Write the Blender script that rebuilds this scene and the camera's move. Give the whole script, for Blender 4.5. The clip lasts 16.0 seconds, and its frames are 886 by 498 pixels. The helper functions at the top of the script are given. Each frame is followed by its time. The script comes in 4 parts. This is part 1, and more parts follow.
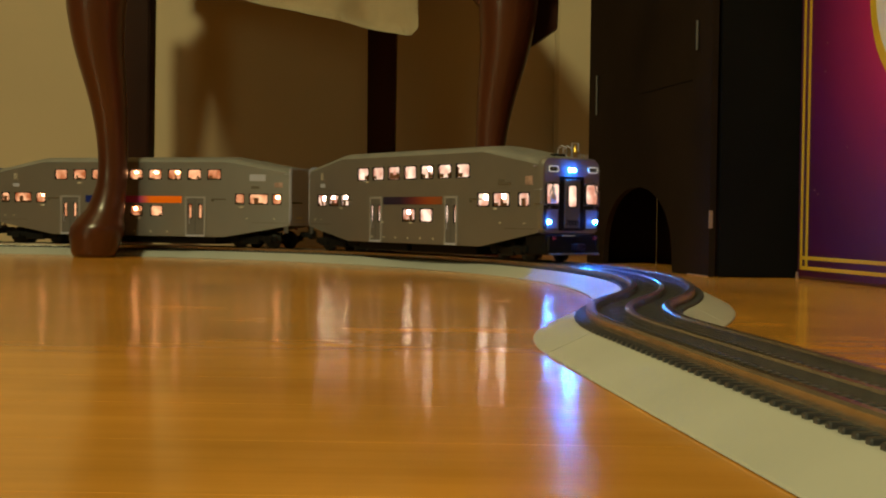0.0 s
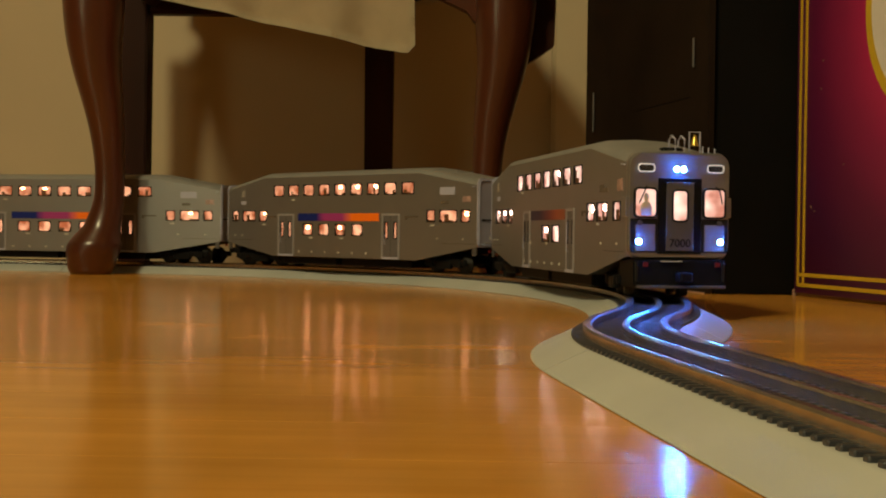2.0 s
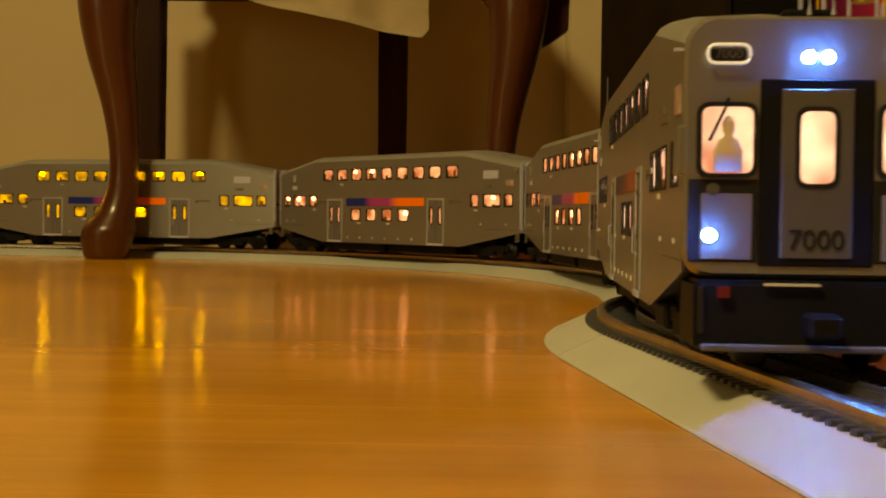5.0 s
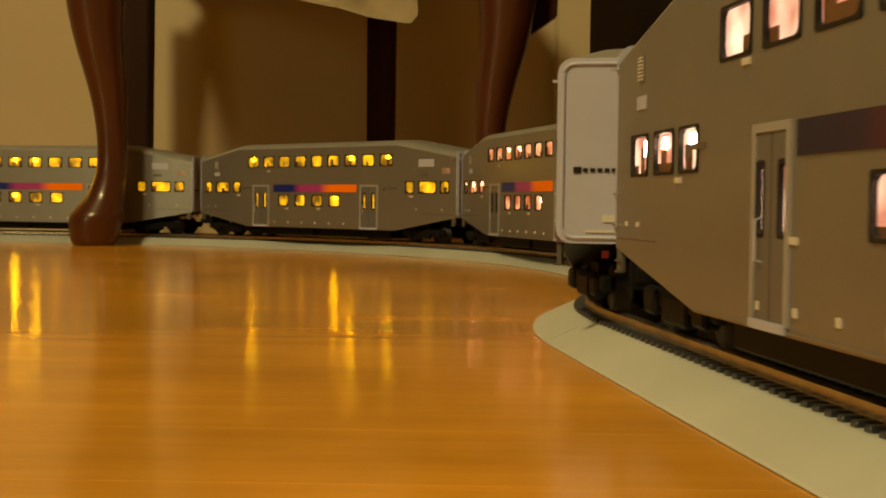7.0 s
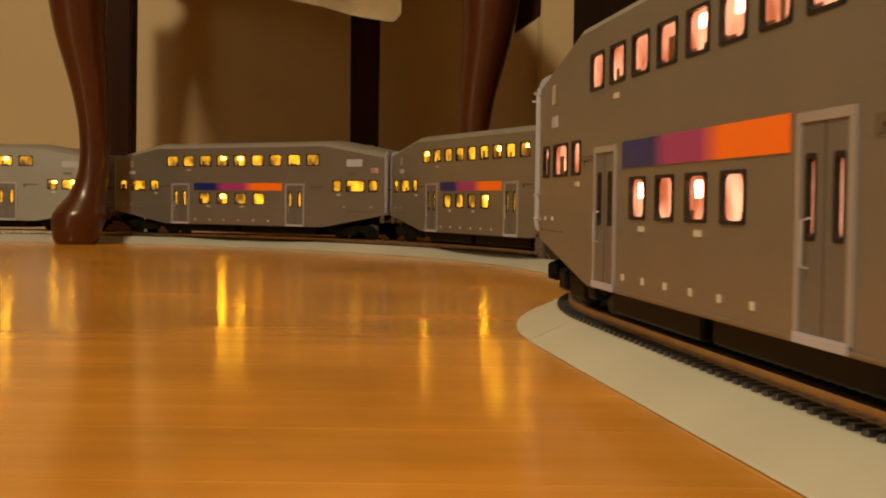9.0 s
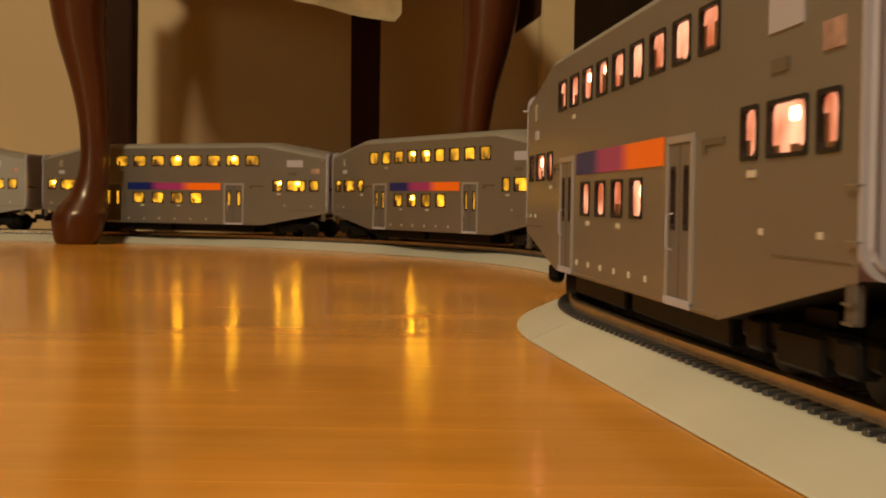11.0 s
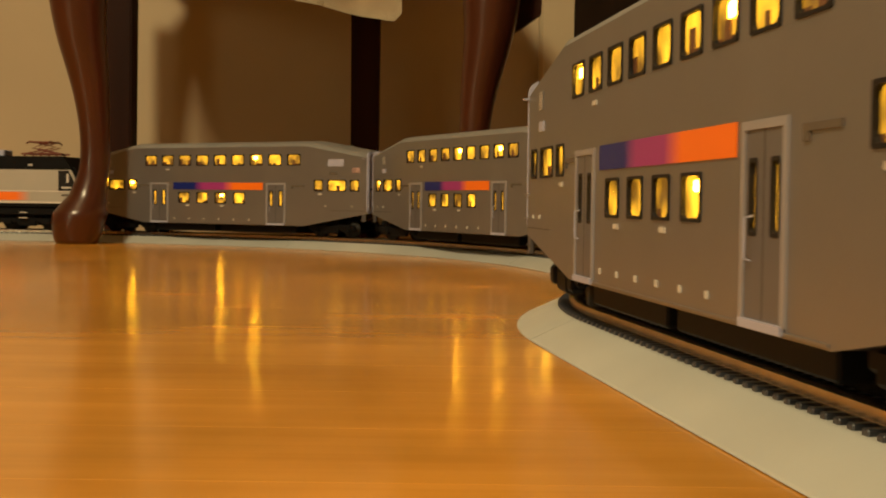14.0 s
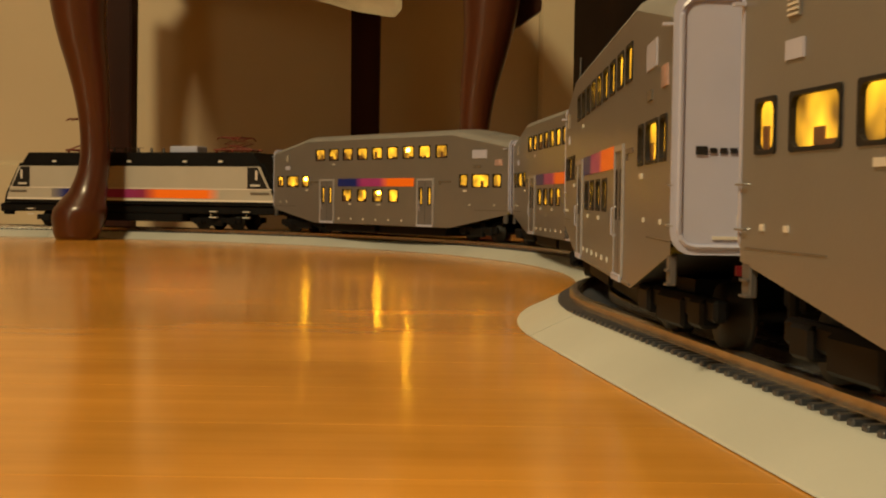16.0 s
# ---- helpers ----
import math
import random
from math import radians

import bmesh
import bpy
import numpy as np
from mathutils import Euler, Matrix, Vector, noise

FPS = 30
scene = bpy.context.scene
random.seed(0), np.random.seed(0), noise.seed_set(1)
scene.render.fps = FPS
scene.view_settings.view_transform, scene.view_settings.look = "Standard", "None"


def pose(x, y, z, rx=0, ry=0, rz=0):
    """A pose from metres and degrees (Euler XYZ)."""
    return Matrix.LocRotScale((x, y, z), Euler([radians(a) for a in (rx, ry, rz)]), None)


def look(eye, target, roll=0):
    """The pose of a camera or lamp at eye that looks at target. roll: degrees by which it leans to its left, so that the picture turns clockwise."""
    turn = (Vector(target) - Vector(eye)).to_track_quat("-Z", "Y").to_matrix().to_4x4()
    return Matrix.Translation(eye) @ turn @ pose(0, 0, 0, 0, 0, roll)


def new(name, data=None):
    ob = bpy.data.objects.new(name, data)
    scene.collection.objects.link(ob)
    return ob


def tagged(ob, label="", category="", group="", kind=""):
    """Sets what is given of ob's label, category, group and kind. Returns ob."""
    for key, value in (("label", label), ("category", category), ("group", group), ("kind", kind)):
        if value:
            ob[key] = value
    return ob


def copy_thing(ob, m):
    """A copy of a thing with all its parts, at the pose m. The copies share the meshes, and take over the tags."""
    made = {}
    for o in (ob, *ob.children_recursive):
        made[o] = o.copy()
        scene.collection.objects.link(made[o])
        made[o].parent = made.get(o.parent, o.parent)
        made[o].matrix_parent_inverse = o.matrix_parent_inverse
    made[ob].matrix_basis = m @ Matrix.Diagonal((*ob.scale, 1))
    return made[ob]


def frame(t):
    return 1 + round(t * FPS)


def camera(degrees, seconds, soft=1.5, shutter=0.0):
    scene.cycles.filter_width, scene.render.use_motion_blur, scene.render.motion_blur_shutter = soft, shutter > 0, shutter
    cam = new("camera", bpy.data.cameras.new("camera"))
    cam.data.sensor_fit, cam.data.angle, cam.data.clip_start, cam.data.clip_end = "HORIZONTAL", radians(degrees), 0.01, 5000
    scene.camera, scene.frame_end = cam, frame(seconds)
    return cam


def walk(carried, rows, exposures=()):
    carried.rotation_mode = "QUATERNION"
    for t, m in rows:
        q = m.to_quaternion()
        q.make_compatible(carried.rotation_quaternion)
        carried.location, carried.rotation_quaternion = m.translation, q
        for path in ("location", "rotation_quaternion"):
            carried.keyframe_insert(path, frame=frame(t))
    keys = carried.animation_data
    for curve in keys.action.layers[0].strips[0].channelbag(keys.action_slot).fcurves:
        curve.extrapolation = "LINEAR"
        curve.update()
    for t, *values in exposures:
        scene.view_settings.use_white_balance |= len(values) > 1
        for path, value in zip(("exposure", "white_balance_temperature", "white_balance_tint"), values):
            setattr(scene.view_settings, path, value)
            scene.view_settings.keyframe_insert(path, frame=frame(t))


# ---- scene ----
# camera: a phone lying low on the floor, held by hand with a slight sway
H = 0.0518
cam = camera(37.9, 16.0, 2.0, 0.4)
FOC = 784 / math.tan(radians(18.95))
SWAY = [(0, 29, 31), (0.5, 30, 36), (1, 29, 42), (1.5, 28, 50), (2, 24, 61), (2.5, 24, 61), (3, 28, 54), (3.5, 34, 46), (5, 48, 34),
        (5.5, 49, 31), (6, 48, 28), (6.5, 44, 19), (7, 28, 10), (7.5, 10, 8), (8, 1, 9), (8.5, 0, 9), (9, -1, 8), (10, 0, 8),
        (11.5, 0, 7), (12, 0, 5), (12.5, 0, 5), (13, 0, 4), (13.5, 0, 9), (14, 0, 7), (14.5, 0, 5), (15, 0, 4), (15.5, 0, 2), (16, 0, 0)]
PITCH, ROLL = math.atan((441 - 351.9) / FOC), 0.739


def eye_pose(dx, dy):
    yaw, down = math.atan(dx / FOC), PITCH - math.atan(dy / FOC)
    aim = (-math.sin(yaw), math.cos(yaw), H - math.tan(down))
    return look((0, 0, H), aim, ROLL)


walk(cam, [(t, eye_pose(dx, dy)) for t, dx, dy in SWAY],
     [(0, 0.14, 5800, -22), (1.0, 0.12, 5800, -14), (3.0, 0.05, 5800, -8), (5.3, 0.2, 9000, -14), (6.5, 0.25, 8400, -12), (7.5, 0.27, 6400, -12), (9, 0.33, 6300, 8), (12, 0.36, 6200, 9), (14, 0.51, 6050, 4), (16, 0.54, 6050, 3)])

# light: one warm room lamp behind the camera, and the faint glow of the room
world = bpy.data.worlds.new("world")
scene.world = world
world.use_nodes = True
world.node_tree.nodes["Background"].inputs[0].default_value = (1.0, 0.78, 0.5, 1)
world.node_tree.nodes["Background"].inputs[1].default_value = 0.012
lamp_data = bpy.data.lights.new("room_lamp", "AREA")
lamp_data.shape, lamp_data.size, lamp_data.energy, lamp_data.color = "DISK", 0.45, 46, (1.0, 0.72, 0.37)
room_lamp = new("room_lamp", lamp_data)
room_lamp.matrix_world = look((-1.08, -0.9, 2.1), (-0.1, 1.3, 0.0))
# an unseen low fill lamp, added at the left to brighten the wall below the chair
low_data = bpy.data.lights.new("table_lamp", "AREA")
low_data.shape, low_data.size, low_data.energy, low_data.color = "DISK", 0.6, 3.2, (1.0, 0.80, 0.42)
table_lamp = new("table_lamp", low_data)
table_lamp.matrix_world = look((-1.75, -1.0, 0.55), (0.1, 1.2, 0.05))


# ---- materials ----
def mat(name, color, rough=0.5, metal=0.0, vary=0.12, scale=30.0, bump=0.0, bump_scale=200.0, emit=None, strength=0.0, coat=0.0, stretch=(1, 1, 1)):
    m = bpy.data.materials.new(name)
    m.use_nodes = True
    nt = m.node_tree
    b = nt.nodes["Principled BSDF"]
    b.inputs["Roughness"].default_value = rough
    b.inputs["Metallic"].default_value = metal
    b.inputs["Coat Weight"].default_value = coat
    b.inputs["Coat Roughness"].default_value = 0.12
    tc = nt.nodes.new("ShaderNodeTexCoord")
    mp = nt.nodes.new("ShaderNodeMapping")
    mp.inputs["Scale"].default_value = stretch
    nt.links.new(tc.outputs["Object"], mp.inputs["Vector"])
    n = nt.nodes.new("ShaderNodeTexNoise")
    n.inputs["Scale"].default_value = scale
    n.inputs["Detail"].default_value = 6
    nt.links.new(mp.outputs["Vector"], n.inputs["Vector"])
    r = nt.nodes.new("ShaderNodeValToRGB")
    r.color_ramp.elements[0].position, r.color_ramp.elements[1].position = 0.3, 0.7
    r.color_ramp.elements[0].color = (*[c * (1 - vary) for c in color], 1)
    r.color_ramp.elements[1].color = (*[min(1, c * (1 + vary)) for c in color], 1)
    nt.links.new(n.outputs["Fac"], r.inputs["Fac"])
    nt.links.new(r.outputs["Color"], b.inputs["Base Color"])
    if bump:
        n2 = nt.nodes.new("ShaderNodeTexNoise")
        n2.inputs["Scale"].default_value = bump_scale
        n2.inputs["Detail"].default_value = 4
        nt.links.new(mp.outputs["Vector"], n2.inputs["Vector"])
        bp = nt.nodes.new("ShaderNodeBump")
        bp.inputs["Strength"].default_value = bump
        bp.inputs["Distance"].default_value = 0.001
        nt.links.new(n2.outputs["Fac"], bp.inputs["Height"])
        nt.links.new(bp.outputs["Normal"], b.inputs["Normal"])
    if emit:
        b.inputs["Emission Color"].default_value = (*emit, 1)
        b.inputs["Emission Strength"].default_value = strength
    return m


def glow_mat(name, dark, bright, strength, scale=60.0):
    """Glow put into the surfaces behind a car's windows: uneven warm light for its lit interior."""
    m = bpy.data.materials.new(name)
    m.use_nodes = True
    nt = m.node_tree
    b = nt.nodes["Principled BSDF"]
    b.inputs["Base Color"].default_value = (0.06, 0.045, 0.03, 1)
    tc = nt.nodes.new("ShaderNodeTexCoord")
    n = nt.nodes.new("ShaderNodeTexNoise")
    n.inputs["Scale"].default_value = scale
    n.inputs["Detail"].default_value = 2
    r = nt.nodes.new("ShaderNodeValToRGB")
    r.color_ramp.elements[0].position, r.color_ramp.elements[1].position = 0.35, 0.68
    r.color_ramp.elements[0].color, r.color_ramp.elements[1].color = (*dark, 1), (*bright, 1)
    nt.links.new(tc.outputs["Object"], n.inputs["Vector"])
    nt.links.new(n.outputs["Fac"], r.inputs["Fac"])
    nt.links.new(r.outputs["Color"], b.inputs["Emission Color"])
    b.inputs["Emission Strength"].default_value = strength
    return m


def stripe_mat(name, x0, x1, stops, rough=0.35):
    """A decal whose colours run along the car's length."""
    m = bpy.data.materials.new(name)
    m.use_nodes = True
    nt = m.node_tree
    b = nt.nodes["Principled BSDF"]
    b.inputs["Roughness"].default_value = rough
    b.inputs["Specular IOR Level"].default_value = 0.25
    tc = nt.nodes.new("ShaderNodeTexCoord")
    sx = nt.nodes.new("ShaderNodeSeparateXYZ")
    mr = nt.nodes.new("ShaderNodeMapRange")
    mr.inputs["From Min"].default_value, mr.inputs["From Max"].default_value = x0, x1
    r = nt.nodes.new("ShaderNodeValToRGB")
    while len(r.color_ramp.elements) < len(stops):
        r.color_ramp.elements.new(0.5)
    for e, (p, c) in zip(r.color_ramp.elements, stops):
        e.position, e.color = p, (*c, 1)
    nt.links.new(tc.outputs["Object"], sx.inputs[0])
    nt.links.new(sx.outputs["X"], mr.inputs["Value"])
    nt.links.new(mr.outputs["Result"], r.inputs["Fac"])
    nt.links.new(r.outputs["Color"], b.inputs["Base Color"])
    return m


NAVY, PURPLE, ORANGE = (0.010, 0.022, 0.21), (0.36, 0.045, 0.25), (1.0, 0.21, 0.008)
M = {}
M["silver"] = mat("silver_plastic", (0.285, 0.288, 0.305), 0.33, 0.66, 0.05, 25, 0.04, 900)
M["light_grey"] = mat("light_grey_plastic", (0.43, 0.45, 0.62), 0.36, 0.0, 0.05, 40)
M["roof"] = mat("roof_grey", (0.25, 0.25, 0.25), 0.5, 0.1, 0.08, 30)
M["black"] = mat("black_plastic", (0.006, 0.006, 0.007), 0.55, 0.0, 0.2, 60)
M["gasket"] = mat("dark_gasket", (0.02, 0.019, 0.02), 0.5, 0.0, 0.1, 60)
M["darkgrey"] = mat("dark_grey", (0.09, 0.085, 0.09), 0.45, 0.1, 0.1, 60)
M["door"] = mat("door_grey", (0.36, 0.36, 0.41), 0.3, 0.2, 0.06, 40)
M["decal"] = mat("dark_decal", (0.12, 0.105, 0.09), 0.5, 0, 0.05)
M["white_decal"] = mat("white_decal", (0.6, 0.58, 0.55), 0.5, 0, 0.05)
M["stripe"] = stripe_mat("tricolour_decal", -0.069, 0.060, [(0.0, NAVY), (0.24, NAVY), (0.34, PURPLE), (0.56, PURPLE), (0.68, ORANGE), (1.0, ORANGE)])
M["cab_stripe"] = stripe_mat("faded_decal", -0.046, 0.055, [(0.0, (0.014, 0.014, 0.05)), (0.3, (0.025, 0.015, 0.05)), (0.5, (0.11, 0.022, 0.035)), (0.8, (0.32, 0.075, 0.022)), (1.0, (0.26, 0.085, 0.035))])
M["seat"] = mat("brown_seat", (0.16, 0.07, 0.03), 0.6, 0, 0.25, 150)
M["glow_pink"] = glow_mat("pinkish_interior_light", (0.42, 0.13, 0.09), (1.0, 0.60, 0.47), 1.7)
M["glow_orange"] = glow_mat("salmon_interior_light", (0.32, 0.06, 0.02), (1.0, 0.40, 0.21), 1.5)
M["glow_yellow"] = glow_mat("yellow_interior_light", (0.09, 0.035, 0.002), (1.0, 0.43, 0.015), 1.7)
# stronger glow for the panels added behind some windows
for key, col, power in (("glow_pink", (1.0, 0.58, 0.45), 40), ("glow_orange", (1.0, 0.36, 0.16), 13), ("glow_yellow", (1.0, 0.43, 0.012), 75)):
    M[key + "_lamp"] = mat(key + "_lamp", (0.8, 0.7, 0.6), emit=col, strength=power)
M["lit_rim"] = mat("lit_board_rim", (0.8, 0.78, 0.75), 0.4, emit=(1.0, 0.85, 0.8), strength=0.35)
M["door_leaf"] = mat("door_leaf_grey", (0.15, 0.148, 0.165), 0.32, 0.2, 0.08, 40)
M["headlight"] = mat("blue_white_led", (0.8, 0.9, 1), 0.3, emit=(0.05, 0.20, 1.0), strength=1300)
M["marker"] = mat("red_marker", (0.12, 0.008, 0.012), 0.3)
M["brass"] = mat("brass_bell", (0.75, 0.55, 0.12), 0.3, 0.9, 0.1)
M["flag"] = mat("faded_flag", (0.38, 0.26, 0.25), 0.5, 0, 0.3, 300)
M["steel"] = mat("track_steel", (0.50, 0.46, 0.41), 0.27, 0.95, 0.15, 120)
M["wheel"] = mat("blackened_wheel", (0.02, 0.018, 0.016), 0.55, 0.7, 0.2, 80)
M["tie"] = mat("black_tie_plastic", (0.030, 0.033, 0.042), 0.34, 0, 0.3, 200, 0.2, 500)
M["bed"] = mat("grey_roadbed_plastic", (0.51, 0.52, 0.49), 0.45, 0, 0.07, 14, 0.05, 700)
M["wall"] = mat("tan_wall_paint", (0.50, 0.42, 0.29), 0.75, 0, 0.05, 3, 0.1, 300)
M["trim"] = mat("cream_trim_paint", (0.52, 0.45, 0.31), 0.45, 0, 0.05, 6)
M["mahogany"] = mat("polished_mahogany", (0.068, 0.019, 0.008), 0.30, 0, 0.4, 14, 0.05, 60, coat=0.12, stretch=(1, 1, 0.15))
# darker copy of the mahogany; on the outer knee bracket it stands for shade
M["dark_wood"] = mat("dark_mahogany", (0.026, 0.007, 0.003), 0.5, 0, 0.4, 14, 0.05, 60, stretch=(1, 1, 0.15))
M["cloth"] = mat("cream_cloth", (0.62, 0.54, 0.38), 0.9, 0, 0.06, 30, 0.5, 900)
M["dark_box"] = mat("dark_brown_board", (0.016, 0.0095, 0.006), 0.75, 0, 0.3, 10, 0.15, 120)
M["black_box"] = mat("black_board", (0.003, 0.0028, 0.0028), 0.7, 0, 0.3, 10)
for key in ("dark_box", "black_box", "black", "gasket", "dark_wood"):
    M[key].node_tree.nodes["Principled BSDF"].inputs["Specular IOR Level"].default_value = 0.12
M["maroon"] = mat("maroon_card", (0.085, 0.004, 0.018), 0.4, 0, 0.15, 8, 0.08, 100)


def carton_print():
    m = mat("maroon_print", (0.085, 0.004, 0.018), 0.38, 0, 0.15, 8, 0.08, 100)
    nt = m.node_tree
    tc, mp = nt.nodes.new("ShaderNodeTexCoord"), nt.nodes.new("ShaderNodeMapping")
    mp.inputs["Location"].default_value = (-0.21, 0, -0.225)
    gr, r = nt.nodes.new("ShaderNodeVectorMath"), nt.nodes.new("ShaderNodeValToRGB")
    gr.operation = "LENGTH"
    mr = nt.nodes.new("ShaderNodeMapRange")
    mr.inputs["From Min"].default_value, mr.inputs["From Max"].default_value = 0.08, 0.27
    stops = [(0.0, (0.46, 0.012, 0.11)), (0.22, (0.26, 0.009, 0.080)), (0.48, (0.120, 0.007, 0.055)), (0.75, (0.060, 0.007, 0.046)), (1.0, (0.050, 0.005, 0.028))]
    while len(r.color_ramp.elements) < len(stops):
        r.color_ramp.elements.new(0.5)
    for e, (p, c) in zip(r.color_ramp.elements, stops):
        e.position, e.color = p, (*c, 1)
    nt.links.new(tc.outputs["Object"], mp.inputs["Vector"])
    nt.links.new(mp.outputs["Vector"], gr.inputs[0])
    nt.links.new(gr.outputs["Value"], mr.inputs["Value"])
    nt.links.new(mr.outputs["Result"], r.inputs["Fac"])
    nt.links.new(r.outputs["Color"], nt.nodes["Principled BSDF"].inputs["Base Color"])
    return m


M["carton_print"] = carton_print()
M["red_print"] = mat("red_print", (0.30, 0.006, 0.035), 0.4, 0, 0.1, 8)
M["yellow"] = mat("yellow_print", (0.62, 0.42, 0.015), 0.45, 0, 0.05)
M["white_print"] = mat("white_print", (0.75, 0.72, 0.68), 0.5, 0, 0.05)
M["card"] = mat("worn_card_edge", (0.30, 0.2, 0.15), 0.8, 0, 0.3, 60)
M["red_frame"] = mat("red_oxide_paint", (0.16, 0.036, 0.02), 0.5, 0.1, 0.2, 80)
M["white_side"] = mat("off_white_side", (0.44, 0.42, 0.38), 0.32, 0.05, 0.04, 30)


def pane_mat():
    m = bpy.data.materials.new("clear_pane")
    m.use_nodes = True
    nt = m.node_tree
    out = nt.nodes["Material Output"]
    tr, gl, mx = nt.nodes.new("ShaderNodeBsdfTransparent"), nt.nodes.new("ShaderNodeBsdfGlossy"), nt.nodes.new("ShaderNodeMixShader")
    gl.inputs["Roughness"].default_value = 0.08
    mx.inputs[0].default_value = 0.07
    nt.links.new(tr.outputs[0], mx.inputs[1])
    nt.links.new(gl.outputs[0], mx.inputs[2])
    nt.links.new(mx.outputs[0], out.inputs["Surface"])
    return m


M["figure"] = mat("pale_figure", (0.62, 0.50, 0.40), 0.6)
M["pane"] = pane_mat()


def floor_mat():
    m = bpy.data.materials.new("varnished_oak")
    m.use_nodes = True
    nt = m.node_tree
    b = nt.nodes["Principled BSDF"]
    tc, inf = nt.nodes.new("ShaderNodeTexCoord"), nt.nodes.new("ShaderNodeObjectInfo")
    geo = nt.nodes.new("ShaderNodeNewGeometry")
    mp = nt.nodes.new("ShaderNodeMapping")
    mp.inputs["Scale"].default_value = (0.06, 1, 1)
    add = nt.nodes.new("ShaderNodeVectorMath")
    nt.links.new(tc.outputs["Object"], mp.inputs["Vector"])
    nt.links.new(mp.outputs["Vector"], add.inputs[0])
    mul = nt.nodes.new("ShaderNodeMath")
    mul.operation = "MULTIPLY"
    mul.inputs[1].default_value = 40
    rnd = nt.nodes.new("ShaderNodeMath")
    nt.links.new(inf.outputs["Random"], rnd.inputs[0])
    nt.links.new(geo.outputs["Random Per Island"], rnd.inputs[1])
    nt.links.new(rnd.outputs[0], mul.inputs[0])
    nt.links.new(mul.outputs[0], add.inputs[1])
    n = nt.nodes.new("ShaderNodeTexNoise")
    n.inputs["Scale"].default_value, n.inputs["Detail"].default_value = 60, 8
    nt.links.new(add.outputs[0], n.inputs["Vector"])
    r = nt.nodes.new("ShaderNodeValToRGB")
    r.color_ramp.elements[0].position, r.color_ramp.elements[1].position = 0.25, 0.75
    r.color_ramp.elements[0].color, r.color_ramp.elements[1].color = (0.63, 0.285, 0.036, 1), (0.75, 0.360, 0.054, 1)
    nt.links.new(n.outputs["Fac"], r.inputs["Fac"])
    hsv = nt.nodes.new("ShaderNodeHueSaturation")
    mr = nt.nodes.new("ShaderNodeMapRange")
    mr.inputs["To Min"].default_value, mr.inputs["To Max"].default_value = 0.93, 1.06
    fr = nt.nodes.new("ShaderNodeMath")
    fr.operation = "FRACT"
    nt.links.new(rnd.outputs[0], fr.inputs[0])
    nt.links.new(fr.outputs[0], mr.inputs["Value"])
    n3 = nt.nodes.new("ShaderNodeTexNoise")
    n3.inputs["Scale"].default_value, n3.inputs["Detail"].default_value = 8, 4
    nt.links.new(tc.outputs["Object"], n3.inputs["Vector"])
    wear = nt.nodes.new("ShaderNodeMapRange")
    wear.inputs["From Min"].default_value, wear.inputs["From Max"].default_value = 0.3, 0.7
    wear.inputs["To Min"].default_value, wear.inputs["To Max"].default_value = 0.76, 1.24
    nt.links.new(n3.outputs["Fac"], wear.inputs["Value"])
    both = nt.nodes.new("ShaderNodeMath")
    both.operation = "MULTIPLY"
    nt.links.new(mr.outputs["Result"], both.inputs[0])
    nt.links.new(wear.outputs["Result"], both.inputs[1])
    nt.links.new(both.outputs[0], hsv.inputs["Value"])
    nt.links.new(r.outputs["Color"], hsv.inputs["Color"])
    nt.links.new(hsv.outputs["Color"], b.inputs["Base Color"])
    b.inputs["Roughness"].default_value = 0.155
    b.inputs["Specular IOR Level"].default_value = 0.40
    n2 = nt.nodes.new("ShaderNodeTexNoise")
    n2.inputs["Scale"].default_value, n2.inputs["Detail"].default_value = 9, 3
    nt.links.new(tc.outputs["Object"], n2.inputs["Vector"])
    bp = nt.nodes.new("ShaderNodeBump")
    bp.inputs["Strength"].default_value, bp.inputs["Distance"].default_value = 0.10, 0.002
    nt.links.new(n2.outputs["Fac"], bp.inputs["Height"])
    # fine grain along the boards
    mg = nt.nodes.new("ShaderNodeMapping")
    mg.inputs["Scale"].default_value = (5, 130, 1)
    ng = nt.nodes.new("ShaderNodeTexNoise")
    ng.inputs["Scale"].default_value, ng.inputs["Detail"].default_value = 1, 2
    nt.links.new(tc.outputs["Object"], mg.inputs["Vector"])
    nt.links.new(mg.outputs["Vector"], ng.inputs["Vector"])
    bg = nt.nodes.new("ShaderNodeBump")
    bg.inputs["Strength"].default_value, bg.inputs["Distance"].default_value = 1.0, 0.0001
    nt.links.new(ng.outputs["Fac"], bg.inputs["Height"])
    nt.links.new(bp.outputs["Normal"], bg.inputs["Normal"])
    nt.links.new(bg.outputs["Normal"], b.inputs["Normal"])
    return m


M["floor"] = floor_mat()


# ---- mesh helpers ----
def link_bm(name, bm, materials, parent=None, label="", smooth=False):
    me = bpy.data.meshes.new(name)
    bmesh.ops.recalc_face_normals(bm, faces=bm.faces)
    if smooth:
        for f in bm.faces:
            f.smooth = True
    bm.to_mesh(me)
    bm.free()
    for m in (materials if isinstance(materials, (list, tuple)) else [materials]):
        me.materials.append(m)
    ob = new(name, me)
    ob.parent = parent
    if label:
        tagged(ob, label)
    return ob


def part(name, bm, material, parent, label="", smooth=False):
    return link_bm(name, bm, material, parent, label, smooth)


def empty(name, m=None):
    ob = new(name)
    ob.empty_display_size = 0.02
    if m is not None:
        ob.matrix_basis = m
    return ob


